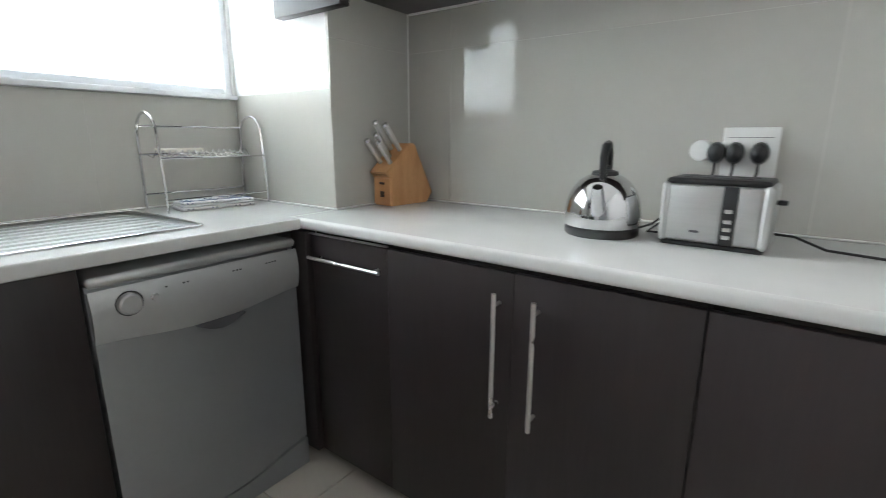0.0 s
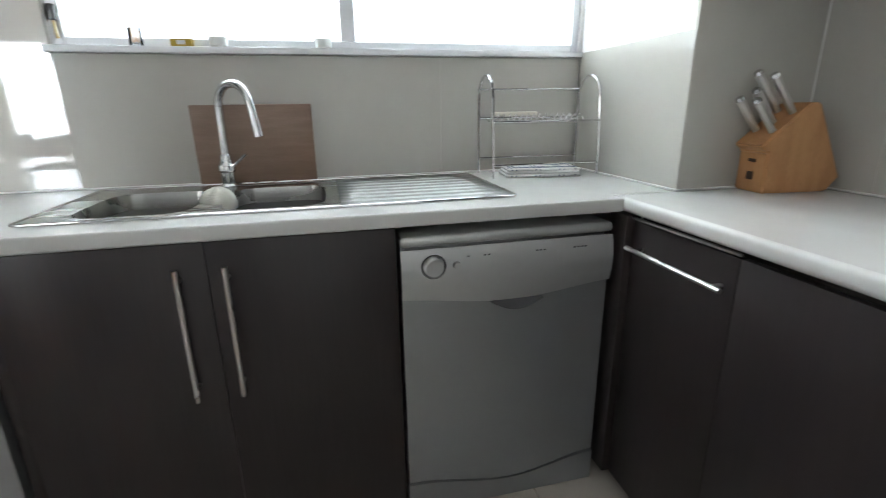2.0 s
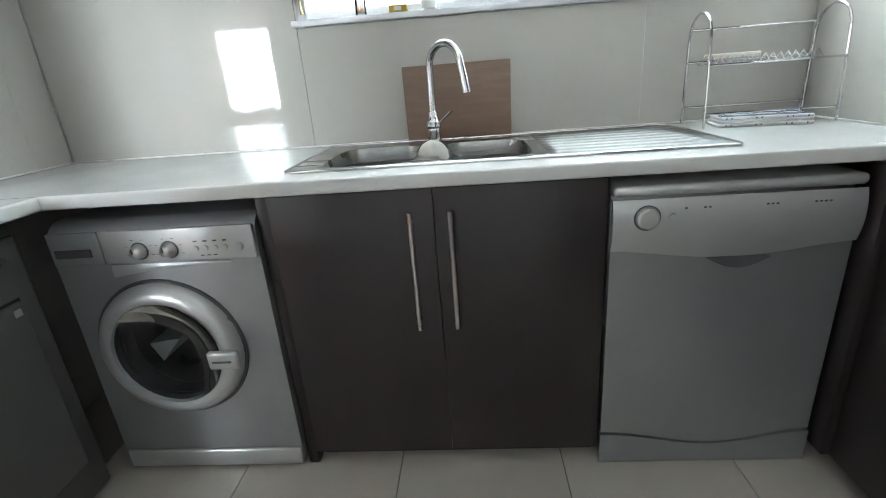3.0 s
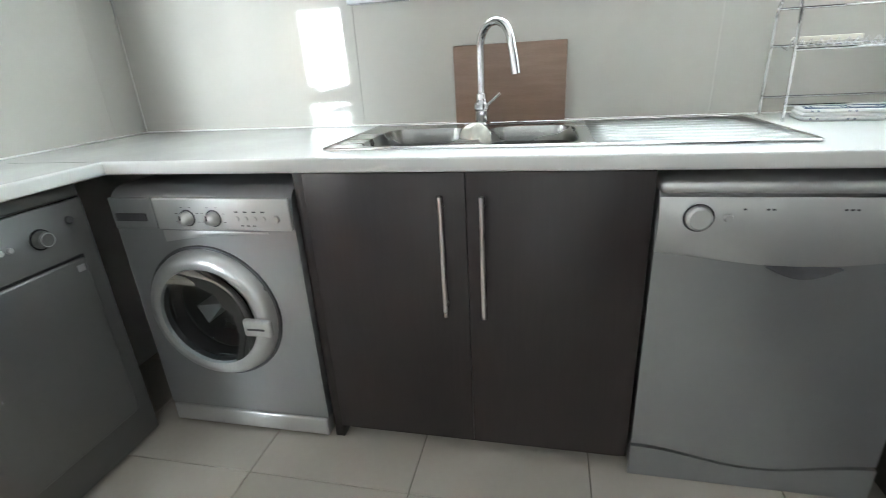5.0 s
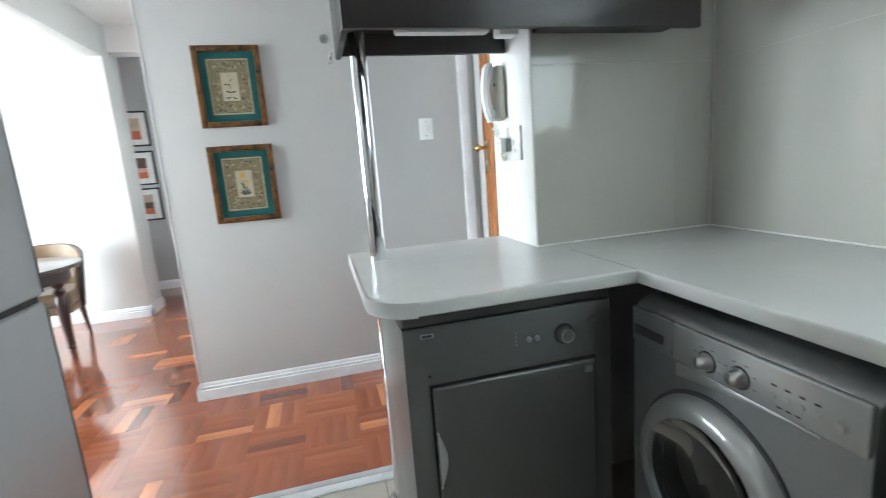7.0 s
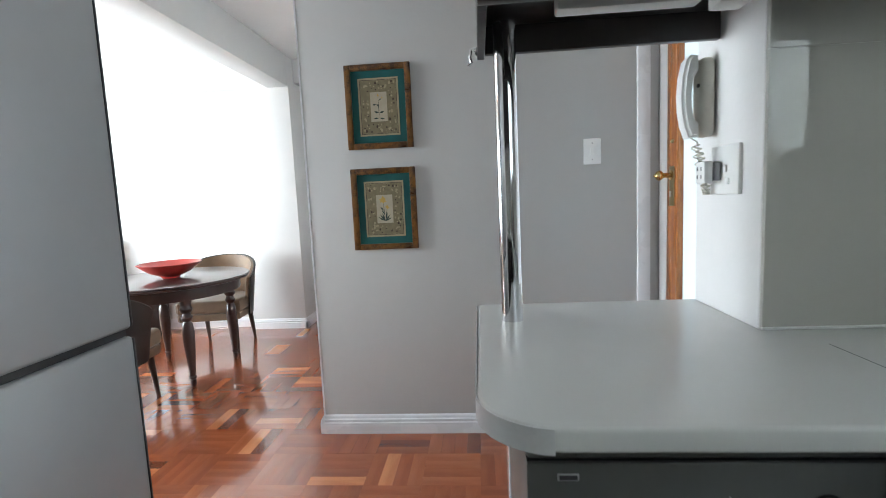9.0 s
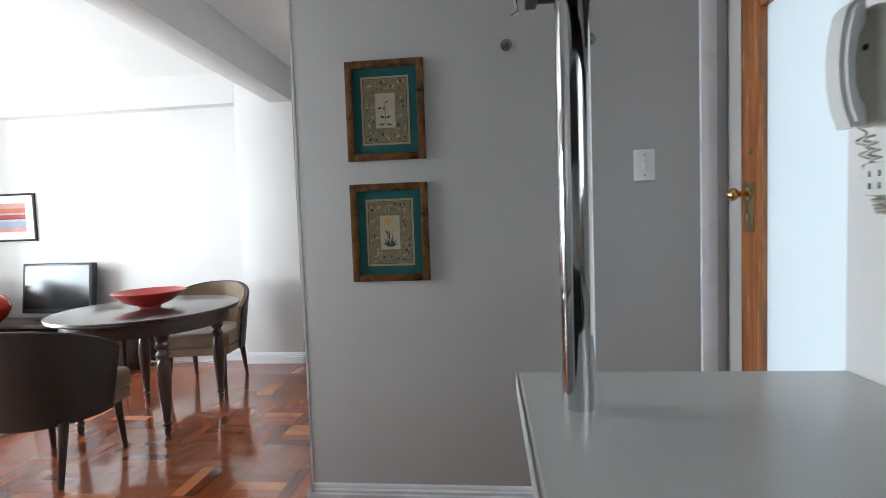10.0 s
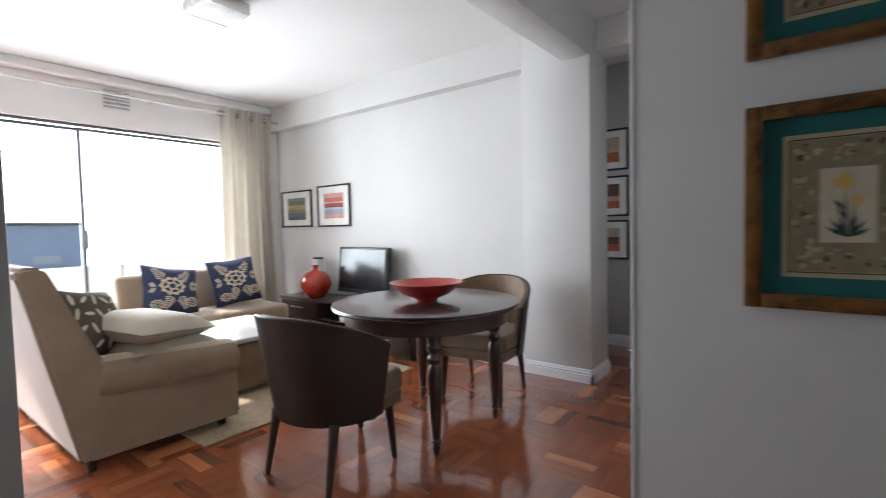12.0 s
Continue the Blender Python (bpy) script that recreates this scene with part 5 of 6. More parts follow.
part("foot", lathe([(0.058, 0), (0.062, 0.002), (0.066, 0.014), (0.05, 0.014)], 40), "bowl_red", bo)

# ---- tub chairs ----


def tub_chair(x, y, rz, label, outer):
    t = thing("dining_chair", x, y, 0, label, "chair", rz, group="tub chairs at the table")

    def shell(r0, lift):
        def f(u, v):
            a = (2 * u - 1) * 1.75
            k = abs(2 * u - 1)
            top = 0.80 - 0.17 * k ** 2.4
            lean = 0.045 * v * math.cos(a)
            rx, ry = r0 * 1.02, r0 * 0.98
            flare = 0.86 + 0.14 * v
            return Vector((rx * flare * math.sin(a), -(ry * flare * math.cos(a)) - lean + 0.02, 0.30 + lift + (top - lift - 0.30) * v))
        return f
    part("backrest", sheet(40, 12, shell(0.325, 0.0), 0.012), outer, t, "dark leather outer back")
    part("inner_back", sheet(40, 12, shell(0.307, 0.08), 0.022), "tan_leather", t, "tan upholstered inner back")
    part("piping", tube([shell(0.318, 0.0)(i / 40, 1.0) for i in range(41)], 0.009, 10), outer, t)
    o = [(0.275 * math.sin(a), -0.265 * math.cos(a) + 0.02) for a in [radians(-100 + 200 * k / 24) for k in range(25)]]
    o += [(0.265, 0.24), (0.235, 0.27), (-0.235, 0.27), (-0.265, 0.24)]
    part("seat", prism(o, 0.36, 0.47, 0.028, 4), "tan_leather", t, "tan upholstered seat")
    part("seat_frame", prism([(px * 0.98, py * 0.98) for px, py in o], 0.30, 0.36, 0.008, 2), "tan_leather", t)
    for lx, ly, tx, ty in ((-0.20, -0.165, -0.212, -0.225), (0.20, -0.165, 0.212, -0.225), (-0.20, 0.20, -0.215, 0.225), (0.20, 0.20, 0.215, 0.225)):
        part("leg", rod((tx, ty, 0), (lx, ly, 0.31), 0.013, 0.024, 14), "espresso", t)
    return t


tub_chair(2.275, -2.36, -176, "tub dining chair with dark brown leather back and tan seat", "black_leather")
tub_chair(2.22, -3.68, 8, "tub dining chair with tan suede inside, pushed to the table", "black_leather")

# ---- sofa ----


def sofa():
    t = thing("sofa", 3.15, -1.58, 0, "beige suede sofa with rolled arms and high back, facing the television", "sofa")
    W = 1.62
    # back: leaning slab with rounded top
    prof = [(0.02, 0.075), (0.21, 0.96), (0.225, 1.00), (0.205, 1.035), (0.16, 1.045), (0.115, 1.03), (0.095, 0.99), (-0.16, 0.40), (-0.14, 0.075)]
    b = bmesh.new()
    f = b.faces.new([b.verts.new((0.0, y, z)) for y, z in prof])
    r = bmesh.ops.extrude_face_region(b, geom=[f])
    bmesh.ops.translate(b, vec=(W, 0, 0), verts=[v for v in r["geom"] if isinstance(v, bmesh.types.BMVert)])
    bmesh.ops.recalc_face_normals(b, faces=b.faces)
    bmesh.ops.bevel(b, geom=b.edges[:], offset=0.016, segments=3, affect="EDGES")
    part("backrest", b, "sofa", t)
    for x0 in (0.0, W - 0.17):
        def roll(x0=x0):
            b = bmesh.new()
            n = 10
            prof_a = [(0.002, 0.095), (0.168, 0.095), (0.168, 0.42)] + [(0.078 + 0.122 * math.cos(a), 0.455 + 0.100 * math.sin(a)) for a in [radians(-25 + 25 * k) for k in range(n)]] + [(-0.036, 0.405), (-0.012, 0.372), (0.002, 0.362)]
            ra = [b.verts.new((x0 + px, -0.78, pz - 0.03 if pz > 0.2 else 0.066)) for px, pz in prof_a]
            rb = [b.verts.new((x0 + min(max(px, 0.003), 0.167), -0.01, pz + 0.018 if pz > 0.2 else 0.076)) for px, pz in prof_a]
            m_ = len(prof_a)
            for k in range(m_):
                b.faces.new((ra[k], ra[(k + 1) % m_], rb[(k + 1) % m_], rb[k]))
            b.faces.new(ra)
            b.faces.new(rb[::-1])
            bmesh.ops.recalc_face_normals(b, faces=b.faces)
            bmesh.ops.bevel(b, geom=[e for e in b.edges if abs(e.verts[0].co.y - e.verts[1].co.y) < 1e-6], offset=0.015, segments=3, affect="EDGES")
            return b
        part("arm", roll(), "sofa", t, "rolled arm with piped front")
    part("base", box(0.15, W - 0.15, -0.74, -0.10, 0.10, 0.27, 0.02, 3), "sofa", t)
    for k in range(2):
        part("seat_cushion", box(0.172 + 0.64 * k, 0.808 + 0.64 * k, -0.77, -0.12, 0.27, 0.44, 0.045, 4), "sofa", t)
    for x in (0.08, W - 0.08):
        for y in (-0.70, -0.04):
            part("foot", rod((x, y, 0), (x, y, 0.095), 0.022, 0.034, 14), "espresso", t)
    return t


sofa()


def cushion(x, y, z, rx, ry, rz, w, h, d, mat_, label, motif=None):
    t = thing("cushion", x, y, z, label, "cushion")
    t.matrix_world = pose(x, y, z, rx, ry, rz)
    part("cover", pillow(w, h, d), mat_, t)

    def on(px, pz):
        a, c = max(-1, min(1, 2 * px / w)), max(-1, min(1, 2 * pz / h))
        return -(max(0, (1 - a ** 4) * (1 - c ** 4)) ** 0.6) * d / 2 - 0.004

    def blob(b, cx, cz, rx_, rz_, rot, n=12):
        ca, sa = math.cos(rot), math.sin(rot)
        vs = []
        for k in range(n):
            ex, ez = rx_ * math.cos(2 * math.pi * k / n), rz_ * math.sin(2 * math.pi * k / n)
            px, pz = cx + ex * ca - ez * sa, cz + ex * sa + ez * ca
            vs.append((px, pz))
        cen = b.verts.new((cx, on(cx, cz) - 0.001, cz))
        ring = [b.verts.new((px, on(px, pz), pz)) for px, pz in vs]
        for k in range(n):
            b.faces.new((cen, ring[k], ring[(k + 1) % n]))
    if motif == "leaf":
        b = bmesh.new()
        def hoop(cx, cz, r0, r1, squash, lobes):
            # a scalloped band
            n = 48
            vin, vout = [], []
            for k in range(n):
                a = 2 * math.pi * k / n
                w = 1 + 0.10 * math.cos(lobes * a)
                for lst, r in ((vin, r0), (vout, r1 * w)):
                    px, pz = cx + r * math.cos(a), cz + squash * r * math.sin(a)
                    px, pz = max(-0.47 * w_, min(0.47 * w_, px)), max(-0.47 * h_, min(0.47 * h_, pz))
                    lst.append(b.verts.new((px, on(px, pz) - 0.0005, pz)))
            for k in range(n):
                b.faces.new((vin[k], vin[(k + 1) % n], vout[(k + 1) % n], vout[k]))
        w_, h_ = w, h
        for cx, cz, q in ((-0.03, 0.02, 1.0), (0.15, -0.12, 0.55), (-0.16, -0.15, 0.5)):
            hoop(cx, cz, 0.082 * q, 0.112 * q, 0.72, 10)
            hoop(cx, cz, 0.030 * q, 0.048 * q, 0.72, 6)
            for k in range(6):
                a = 2 * math.pi * k / 6 + 0.3
                blob(b, cx + 0.064 * q * math.cos(a), cz + 0.046 * q * math.sin(a), 0.017 * q, 0.010 * q, a)
        for cx, cz, ang in ((0.06, 0.09, 0.8), (-0.12, 0.10, 2.3), (-0.05, -0.09, 4.3), (0.05, -0.09, 5.2), (0.15, 0.03, -0.1), (-0.19, 0.0, 3.1)):
            # leaf: a rib with paired leaflets
            d_, n_ = (math.cos(ang), math.sin(ang)), (-math.sin(ang), math.cos(ang))
            for k in range(6):
                q, lw = 0.019 * k, 0.042 * (1 - k / 8)
                for sg in (1, -1):
                    px, pz = cx + d_[0] * q + sg * n_[0] * lw * 0.6, cz + d_[1] * q + sg * n_[1] * lw * 0.6
                    if abs(px) < 0.42 * w and abs(pz) < 0.42 * h:
                        blob(b, px, pz, lw * 0.60 + 0.004, 0.0068, ang + sg * 1.0, 8)
        tagged(part("print", b, "cream_print", t, "cream leaf and medallion print"), kind="stuff")
    if motif == "letters":
        b = bmesh.new()
        for i in range(5):
            for j in range(4):
                cx, cz = -0.16 + 0.075 * i, -0.14 + 0.085 * j
                if (i + 2 * j) % 3:
                    blob(b, cx, cz, 0.036, 0.011, 0.6 * ((i + j) % 3), 8)
                else:
                    blob(b, cx, cz, 0.013, 0.036, 0.3 * i, 8)
        tagged(part("print", b, "cream_print", t, "cream bars and curls print"), kind="stuff")
    return t


cushion(3.50, -1.72, 0.69, -26, 10, -52, 0.46, 0.42, 0.15, "brown_print", "dark brown printed cushion against the sofa back", "letters")
cushion(3.86, -1.62, 0.66, -30, -6, -8, 0.48, 0.44, 0.15, "taupe", "plain taupe cushion against the sofa back")
cushion(3.46, -1.98, 0.515, -88, 4, 14, 0.56, 0.50, 0.15, "taupe", "plain taupe cushion lying flat on the sofa seat")
cushion(3.47, -1.97, 0.645, -84, -4, 22, 0.56, 0.52, 0.17, "cushion", "plump cream cushion lying on another cushion")

# ---- seats by the window ----
for y in (-2.72, -3.40):
    st = thing("slipper_chair", 4.98, y, 0, "low armless beige chair by the sliding door", "chair", group="window seats")
    part("seat", box(-0.36, 0.30, -0.325, 0.325, 0.10, 0.43, 0.045, 4), "sofa", st)
    part("backrest", box(0.0, 0.15, -0.32, 0.32, 0.0, 0.46, 0.05, 4, m=Matrix.Translation((0.20, 0, 0.36)) @ Matrix.Rotation(radians(14), 4, "Y")), "sofa", st)
    for x in (-0.30, 0.25):
        for yy in (-0.27, 0.27):
            part("foot", rod((x, yy, 0), (x, yy, 0.11), 0.018, 0.026, 10), "espresso", st)
cushion(5.0, -2.74, 0.655, -18, 10, -82, 0.52, 0.44, 0.16, "navy", "navy and cream patterned cushion on the window seat", "leaf")
cushion(5.02, -3.36, 0.675, -16, -4, -88, 0.50, 0.46, 0.16, "navy", "navy cushion with cream medallions on the window seat", "leaf")

ot = thing("ottoman", 4.0, -2.85, 0.012, "tan ottoman table with a glossy pale top", "ottoman")
part("base", box(-0.42, 0.42, -0.30, 0.30, 0.03, 0.37, 0.03, 3), "tan_leather", ot)
part("top", box(-0.44, 0.44, -0.32, 0.32, 0.37, 0.41, 0.015, 3), "worktop", ot)
for x in (-0.36, 0.36):
    for y in (-0.25, 0.25):
        part("foot", rod((x, y, 0), (x, y, 0.04), 0.02), "espresso", ot)
rug = thing("rug", 3.95, -2.95, 0, "beige woven rug under the coffee table", "rug")
part("rug_body", box(-0.95, 1.0, -0.85, 0.88, 0.001, 0.012, 0.004), "rug", rug)
b = bmesh.new()
for k in range(34):
    for j in range(2):
        x = -0.93 + 0.057 * k
        box(x, x + 0.022, -0.83 + 0.02 * j, -0.815 + 0.02 * j, 0.0115, 0.015, 0.001, 1, bm=b)
part("weave", b, "rug", rug)

# ---- television corner ----
tu = thing("tv_unit", 4.13, -4.13, 0, "low dark espresso television unit with drawers and open shelf", "tv unit")
part("top", box(-0.98, 0.98, -0.20, 0.20, 0.42, 0.45, 0.003), "espresso", tu)
for x in (-0.965, -0.33, 0.33, 0.965):
    part("side_panel", box(x - 0.012, x + 0.012, -0.19, 0.185, 0.04, 0.419, 0.002), "espresso", tu)
part("base", box(-0.95, 0.95, -0.19, 0.18, 0.0, 0.039), "espresso", tu)
part("shelf", box(-0.315, 0.315, -0.19, 0.18, 0.235, 0.25), "espresso", tu)
part("back_board", box(-0.95, 0.95, -0.198, -0.192, 0.04, 0.419), "espresso", tu)
for x0, x1 in ((-0.951, -0.344), (0.344, 0.951)):
    for z0, z1 in ((0.045, 0.225), (0.232, 0.415)):
        d = part("drawer", box(x0, x1, 0.187, 0.203, z0, z1, 0.002), "espresso", tu)
        xm = (x0 + x1) / 2
        part("handle", tube([(xm - 0.09, 0.203, (z0 + z1) / 2 + 0.03), (xm - 0.09, 0.225, (z0 + z1) / 2 + 0.03), (xm + 0.09, 0.225, (z0 + z1) / 2 + 0.03), (xm + 0.09, 0.203, (z0 + z1) / 2 + 0.03)], 0.005), "handle", d)
for k, (w_, z_) in enumerate(((0.22, 0.251), (0.20, 0.275), (0.18, 0.299))):
    bk = thing("book", 4.0 + 0.01 * k, -4.02, z_, "pale book lying on the television unit shelf", "book", 4 * k, group="books on the shelf")
    part("cover", box(-w_ / 2, w_ / 2, -0.07, 0.07, 0, 0.022, 0.002), "paper" if k % 2 else "cushion", bk)
tv = thing("television", 4.05, -4.20, 0.45, "flat black television with reflecting screen on the unit", "television", -4)
part("bezel", box(-0.39, 0.39, -0.03, 0.03, 0.06, 0.54, 0.008, 3, m=Matrix.Rotation(radians(6), 4, "X")), "black", tv)
part("screen", box(-0.36, 0.36, 0.029, 0.0315, 0.105, 0.515, m=Matrix.Rotation(radians(6), 4, "X")), "screen", tv, smooth=False)
part("stand", box(-0.16, 0.16, -0.09, 0.09, 0.0, 0.014, 0.004), "black", tv)
part("neck", box(-0.05, 0.05, -0.02, 0.015, 0.014, 0.07), "black", tv)
va = thing("vase", 4.62, -4.06, 0.45, "round glossy red vase with narrow neck on the unit", "vase")
part("vase", lathe([(0.07, 0), (0.08, 0.004), (0.135, 0.06), (0.165, 0.125), (0.168, 0.16), (0.15, 0.215), (0.105, 0.262), (0.05, 0.288), (0.028, 0.302), (0.026, 0.325), (0.040, 0.345), (0.036, 0.345), (0.020, 0.322), (0.0, 0.32)], 44), "red", va)
lm = thing("table_ornament", 4.78, -4.22, 0.45, "small white ornament with a dark top behind the vase", "ornament")
part("body", box(-0.05, 0.05, -0.05, 0.05, 0, 0.40, 0.008), "white_plastic", lm)
part("top", lathe([(0.06, 0), (0.062, 0.01), (0.05, 0.018)], 24, m=Matrix.Translation((0, 0, 0.401))), "black", lm)
cbl = thing("floor_cable", 2.9, -4.28, 0, "white cables lying by the skirting board", "cable")
for k in range(3):
    part("cable", tube([(-0.45 + 0.1 * i, 0.02 * math.sin(i * 1.7 + k) + 0.03 * k, 0.012 + 0.02 * abs(math.sin(i * 0.9 + k))) for i in range(9)], 0.004, 6), "white_plastic", cbl)


def art(x, z, w, h, y, label, bands, grp):
    t = thing("framed_print", x, y, z, label, "picture", group=grp)
    b = bmesh.new()
    for a in ((-w / 2, -w / 2 + 0.018, -h / 2, h / 2), (w / 2 - 0.018, w / 2, -h / 2, h / 2), (-w / 2 + 0.018, w / 2 - 0.018, -h / 2, -h / 2 + 0.018), (-w / 2 + 0.018, w / 2 - 0.018, h / 2 - 0.018, h / 2)):
        box(a[0], a[1], 0.002, 0.024, a[2], a[3], 0.002, bm=b)
    part("frame", b, "frame_black", t)
    part("mat", box(-w / 2 + 0.017, w / 2 - 0.017, 0.002, 0.010, -h / 2 + 0.017, h / 2 - 0.017), "paper", t, smooth=False)
    iw, ih = w * 0.60, h * 0.60
    z0 = -ih / 2
    for share, mat_ in bands:
        part("image_band", box(-iw / 2, iw / 2, 0.010, 0.0112, z0, z0 + ih * share), mat_, t, smooth=False)
        z0 += ih * share
    return t


def paint(name, c):
    M[name] = mk(name, c, tuple(v * 0.8 for v in c), 9, 0.6)


for nm, c in (("art_sand", (0.42, 0.34, 0.20)), ("art_grey", (0.22, 0.24, 0.27)), ("art_dusk", (0.10, 0.10, 0.12)), ("art_red", (0.50, 0.07, 0.05)), ("art_pink", (0.62, 0.32, 0.30)), ("art_blue", (0.30, 0.36, 0.48)),
              ("art_clay", (0.45, 0.13, 0.06)), ("art_teal", (0.10, 0.14, 0.15)), ("art_moss", (0.20, 0.20, 0.13)), ("art_gold", (0.42, 0.29, 0.11)), ("art_lilac", (0.50, 0.46, 0.52)), ("art_coral", (0.58, 0.16, 0.10)), ("art_beige", (0.50, 0.40, 0.30)), ("art_brown", (0.13, 0.07, 0.05))):
    paint(nm, c)
art(5.335, 1.435, 0.60, 0.44, -4.36, "black framed abstract print of a misty landscape", [(0.16, "art_dusk"), (0.16, "art_teal"), (0.14, "art_moss"), (0.12, "art_gold"), (0.10, "art_sand"), (0.18, "art_moss"), (0.14, "art_grey")], "lounge prints")
art(4.64, 1.445, 0.56, 0.47, -4.36, "black framed abstract print in red and blue bands", [(0.16, "art_pink"), (0.20, "art_blue"), (0.08, "art_lilac"), (0.04, "art_brown"), (0.12, "art_red"), (0.06, "art_lilac"), (0.16, "art_coral"), (0.18, "art_pink")], "lounge prints")
art(1.955, 1.875, 0.43, 0.39, -5.48, "black framed print of a clay pot", [(0.4, "art_clay"), (0.6, "art_beige")], "passage prints")
art(1.955, 1.435, 0.43, 0.385, -5.48, "black framed print in brown and clay tones", [(0.3, "art_clay"), (0.2, "art_pink"), (0.5, "art_brown")], "passage prints")
art(1.955, 1.02, 0.43, 0.375, -5.48, "black framed print in beige and brown tones", [(0.3, "art_clay"), (0.3, "art_brown"), (0.4, "art_beige")], "passage prints")

# ---- curtain, sliding doors, vent, ceiling lamp ----
cu = thing("curtain", 5.52, -3.90, 0, "beige eyelet curtain drawn to the side of the sliding door", "curtain")


def fold(u, v):
    # seven broad folds, tighter at the eyelets, slack and uneven towards the hem
    a = u * 14 * math.pi + 0.5 * math.sin(u * 9) * (1 - v)
    deep = 0.060 + 0.022 * math.sin(u * 23 + 1) * (1 - v)
    return Vector((deep * math.sin(a) + 0.012 * math.sin(u * 41 + v * 5) * (1 - v), 0.36 - 0.66 * u * (0.90 + 0.10 * (1 - v) ** 2 - 0.05 * math.sin(v * 3)) + 0.014 * math.sin(a * 0.5 + 3 * v), 0.02 + 2.53 * v))


part("drape", sheet(200, 24, fold, 0.004), "curtain", cu)
for k in range(14):
    a = fold((k + 0.0) / 14, 0.972)
    part("eyelet", tube([(0.0, a.y + 0.026 * math.cos(q), 2.48 + 0.026 * math.sin(q)) for q in [r * math.pi / 8 for r in range(16)]], 0.005, 6, closed=True), "gunmetal", cu)
rodt = thing("curtain_rod", 5.52, -2.0, 2.48, "long slim metal curtain rod below the ceiling", "curtain rod")
part("rod", rod((0, -2.3, 0), (0, 2.0, 0), 0.013, seg=14), "alu", rodt)
part("finial", lathe([(0.013, 0), (0.02, 0.01), (0.022, 0.03), (0.0, 0.045)], 14, m=Matrix.Translation((0, -2.3, 0)) @ Matrix.Rotation(radians(90), 4, "X")), "alu", rodt)
for y in (-2.1, -0.9, 1.6):
    part("bracket", tube([(0, y, 0.0), (0.08, y, 0.01), (0.18, y, 0.01)], 0.008), "alu", rodt)
tagged(part("trim_cornice", box(5.60, XE, -4.25, 0.05, CEIL - 0.09, CEIL, 0.02, 3), "ceiling"), "white plaster cornice over the window", "cornice", kind="structure")

sd = thing("window_sliding_door", XE + 0.05, 0, 0, "large aluminium sliding glass door in bright daylight", "sliding door")
sd["kind"] = "structure"
b = bmesh.new()
for a in ((0, 0.06, -3.95, -3.90, 0, 2.21), (0, 0.06, -0.25, -0.2, 0, 2.21), (0, 0.06, -3.90, -0.25, 2.188, 2.21), (0, 0.06, -3.90, -0.25, 0, 0.04)):
    box(*a, 0.003, bm=b)
part("window_frame", b, "alu_dark", sd)
for y0, y1, dx in ((-3.90, -2.30, 0.012), (-2.34, -0.25, 0.034)):
    b = bmesh.new()
    for a in ((y0, y0 + 0.035, 0.04, 2.175), (y1 - 0.035, y1, 0.04, 2.175), (y0 + 0.035, y1 - 0.035, 0.04, 0.10), (y0 + 0.035, y1 - 0.035, 2.15, 2.175)):
        box(dx, dx + 0.02, a[0], a[1], a[2], a[3], 0.002, bm=b)
    lf = part("sash", b, "alu_dark", sd)
    p = part("pane", box(dx + 0.008, dx + 0.012, y0 + 0.035, y1 - 0.035, 0.10, 2.15), "pane", lf, smooth=False)
    p.visible_shadow = False
part("stay", box(0.02, 0.032, -2.625, -2.61, 0.04, 1.30, 0.002), "alu_dark", sd)
part("door_handle", box(-0.03, 0.012, -2.345, -2.315, 1.05, 1.22, 0.006), "alu_dark", sd)

ve = thing("wall_vent", XE, -2.62, 2.47, "square white air vent grille above the sliding door", "vent")
b = bmesh.new()
for j in range(6):
    box(-0.012, 0, -0.115, 0.115, -0.095 + 0.036 * j, -0.083 + 0.036 * j, 0.001, bm=b)
for j in range(9):
    box(-0.012, 0, -0.115 + 0.0275 * j, -0.105 + 0.0275 * j, -0.095, 0.097, 0.001, bm=b)
part("grille", b, "trim", ve)
part("backing", box(-0.003, -0.0005, -0.11, 0.11, -0.09, 0.092), "dark_grey", ve)

cl = thing("ceiling_light", 3.45, -2.48, CEIL, "square flush ceiling light with a pale glass shade and steel rim", "ceiling light", 0)
part("base", box(-0.12, 0.12, -0.12, 0.12, -0.025, 0, 0.004), "alu", cl)
part("shade", box(-0.138, 0.138, -0.138, 0.138, -0.088, -0.026, 0.006), "paper", cl)
b = bmesh.new()
for a in ((-0.145, -0.138, -0.145, 0.145), (0.138, 0.145, -0.145, 0.145), (-0.138, 0.138, -0.145, -0.138), (-0.138, 0.138, 0.138, 0.145)):
    box(a[0], a[1], a[2], a[3], -0.091, -0.018, 0.002, bm=b)
part("rim", b, "handle", cl)

# ---- outside ----
tagged(part("ground", box(-3000, 3000, -3000, 3000, -12.2, -12), "ground", smooth=False), "distant street ground far below", "ground", kind="structure")
tagged(part("balcony_floor", box(5.85, 7.2, -5.2, 1.5, -0.2, -0.03), "balcony", smooth=False), "pale balcony floor outside the sliding door", "balcony", kind="structure")
tagged(part("balcony_wall", box(7.2, 7.35, -5.2, 1.5, -0.2, 0.80, 0.01), "balcony"), "white plastered balcony parapet", "balcony", kind="structure")
# emissive slab added far off, whitening the sky and lighting the lounge
tagged(part("backdrop", box(150, 150.5, -200, 200, -12, 55), "haze", smooth=False), "glowing slab added as bright sky behind the buildings", "backdrop", kind="structure")
ab = thing("apartment_building", 62, 0, -12, "distant blue-grey apartment block with flat roof", "building")
part("wall", box(0, 12, -17, 22, 0, 14.2), "far_blue", ab, smooth=False)
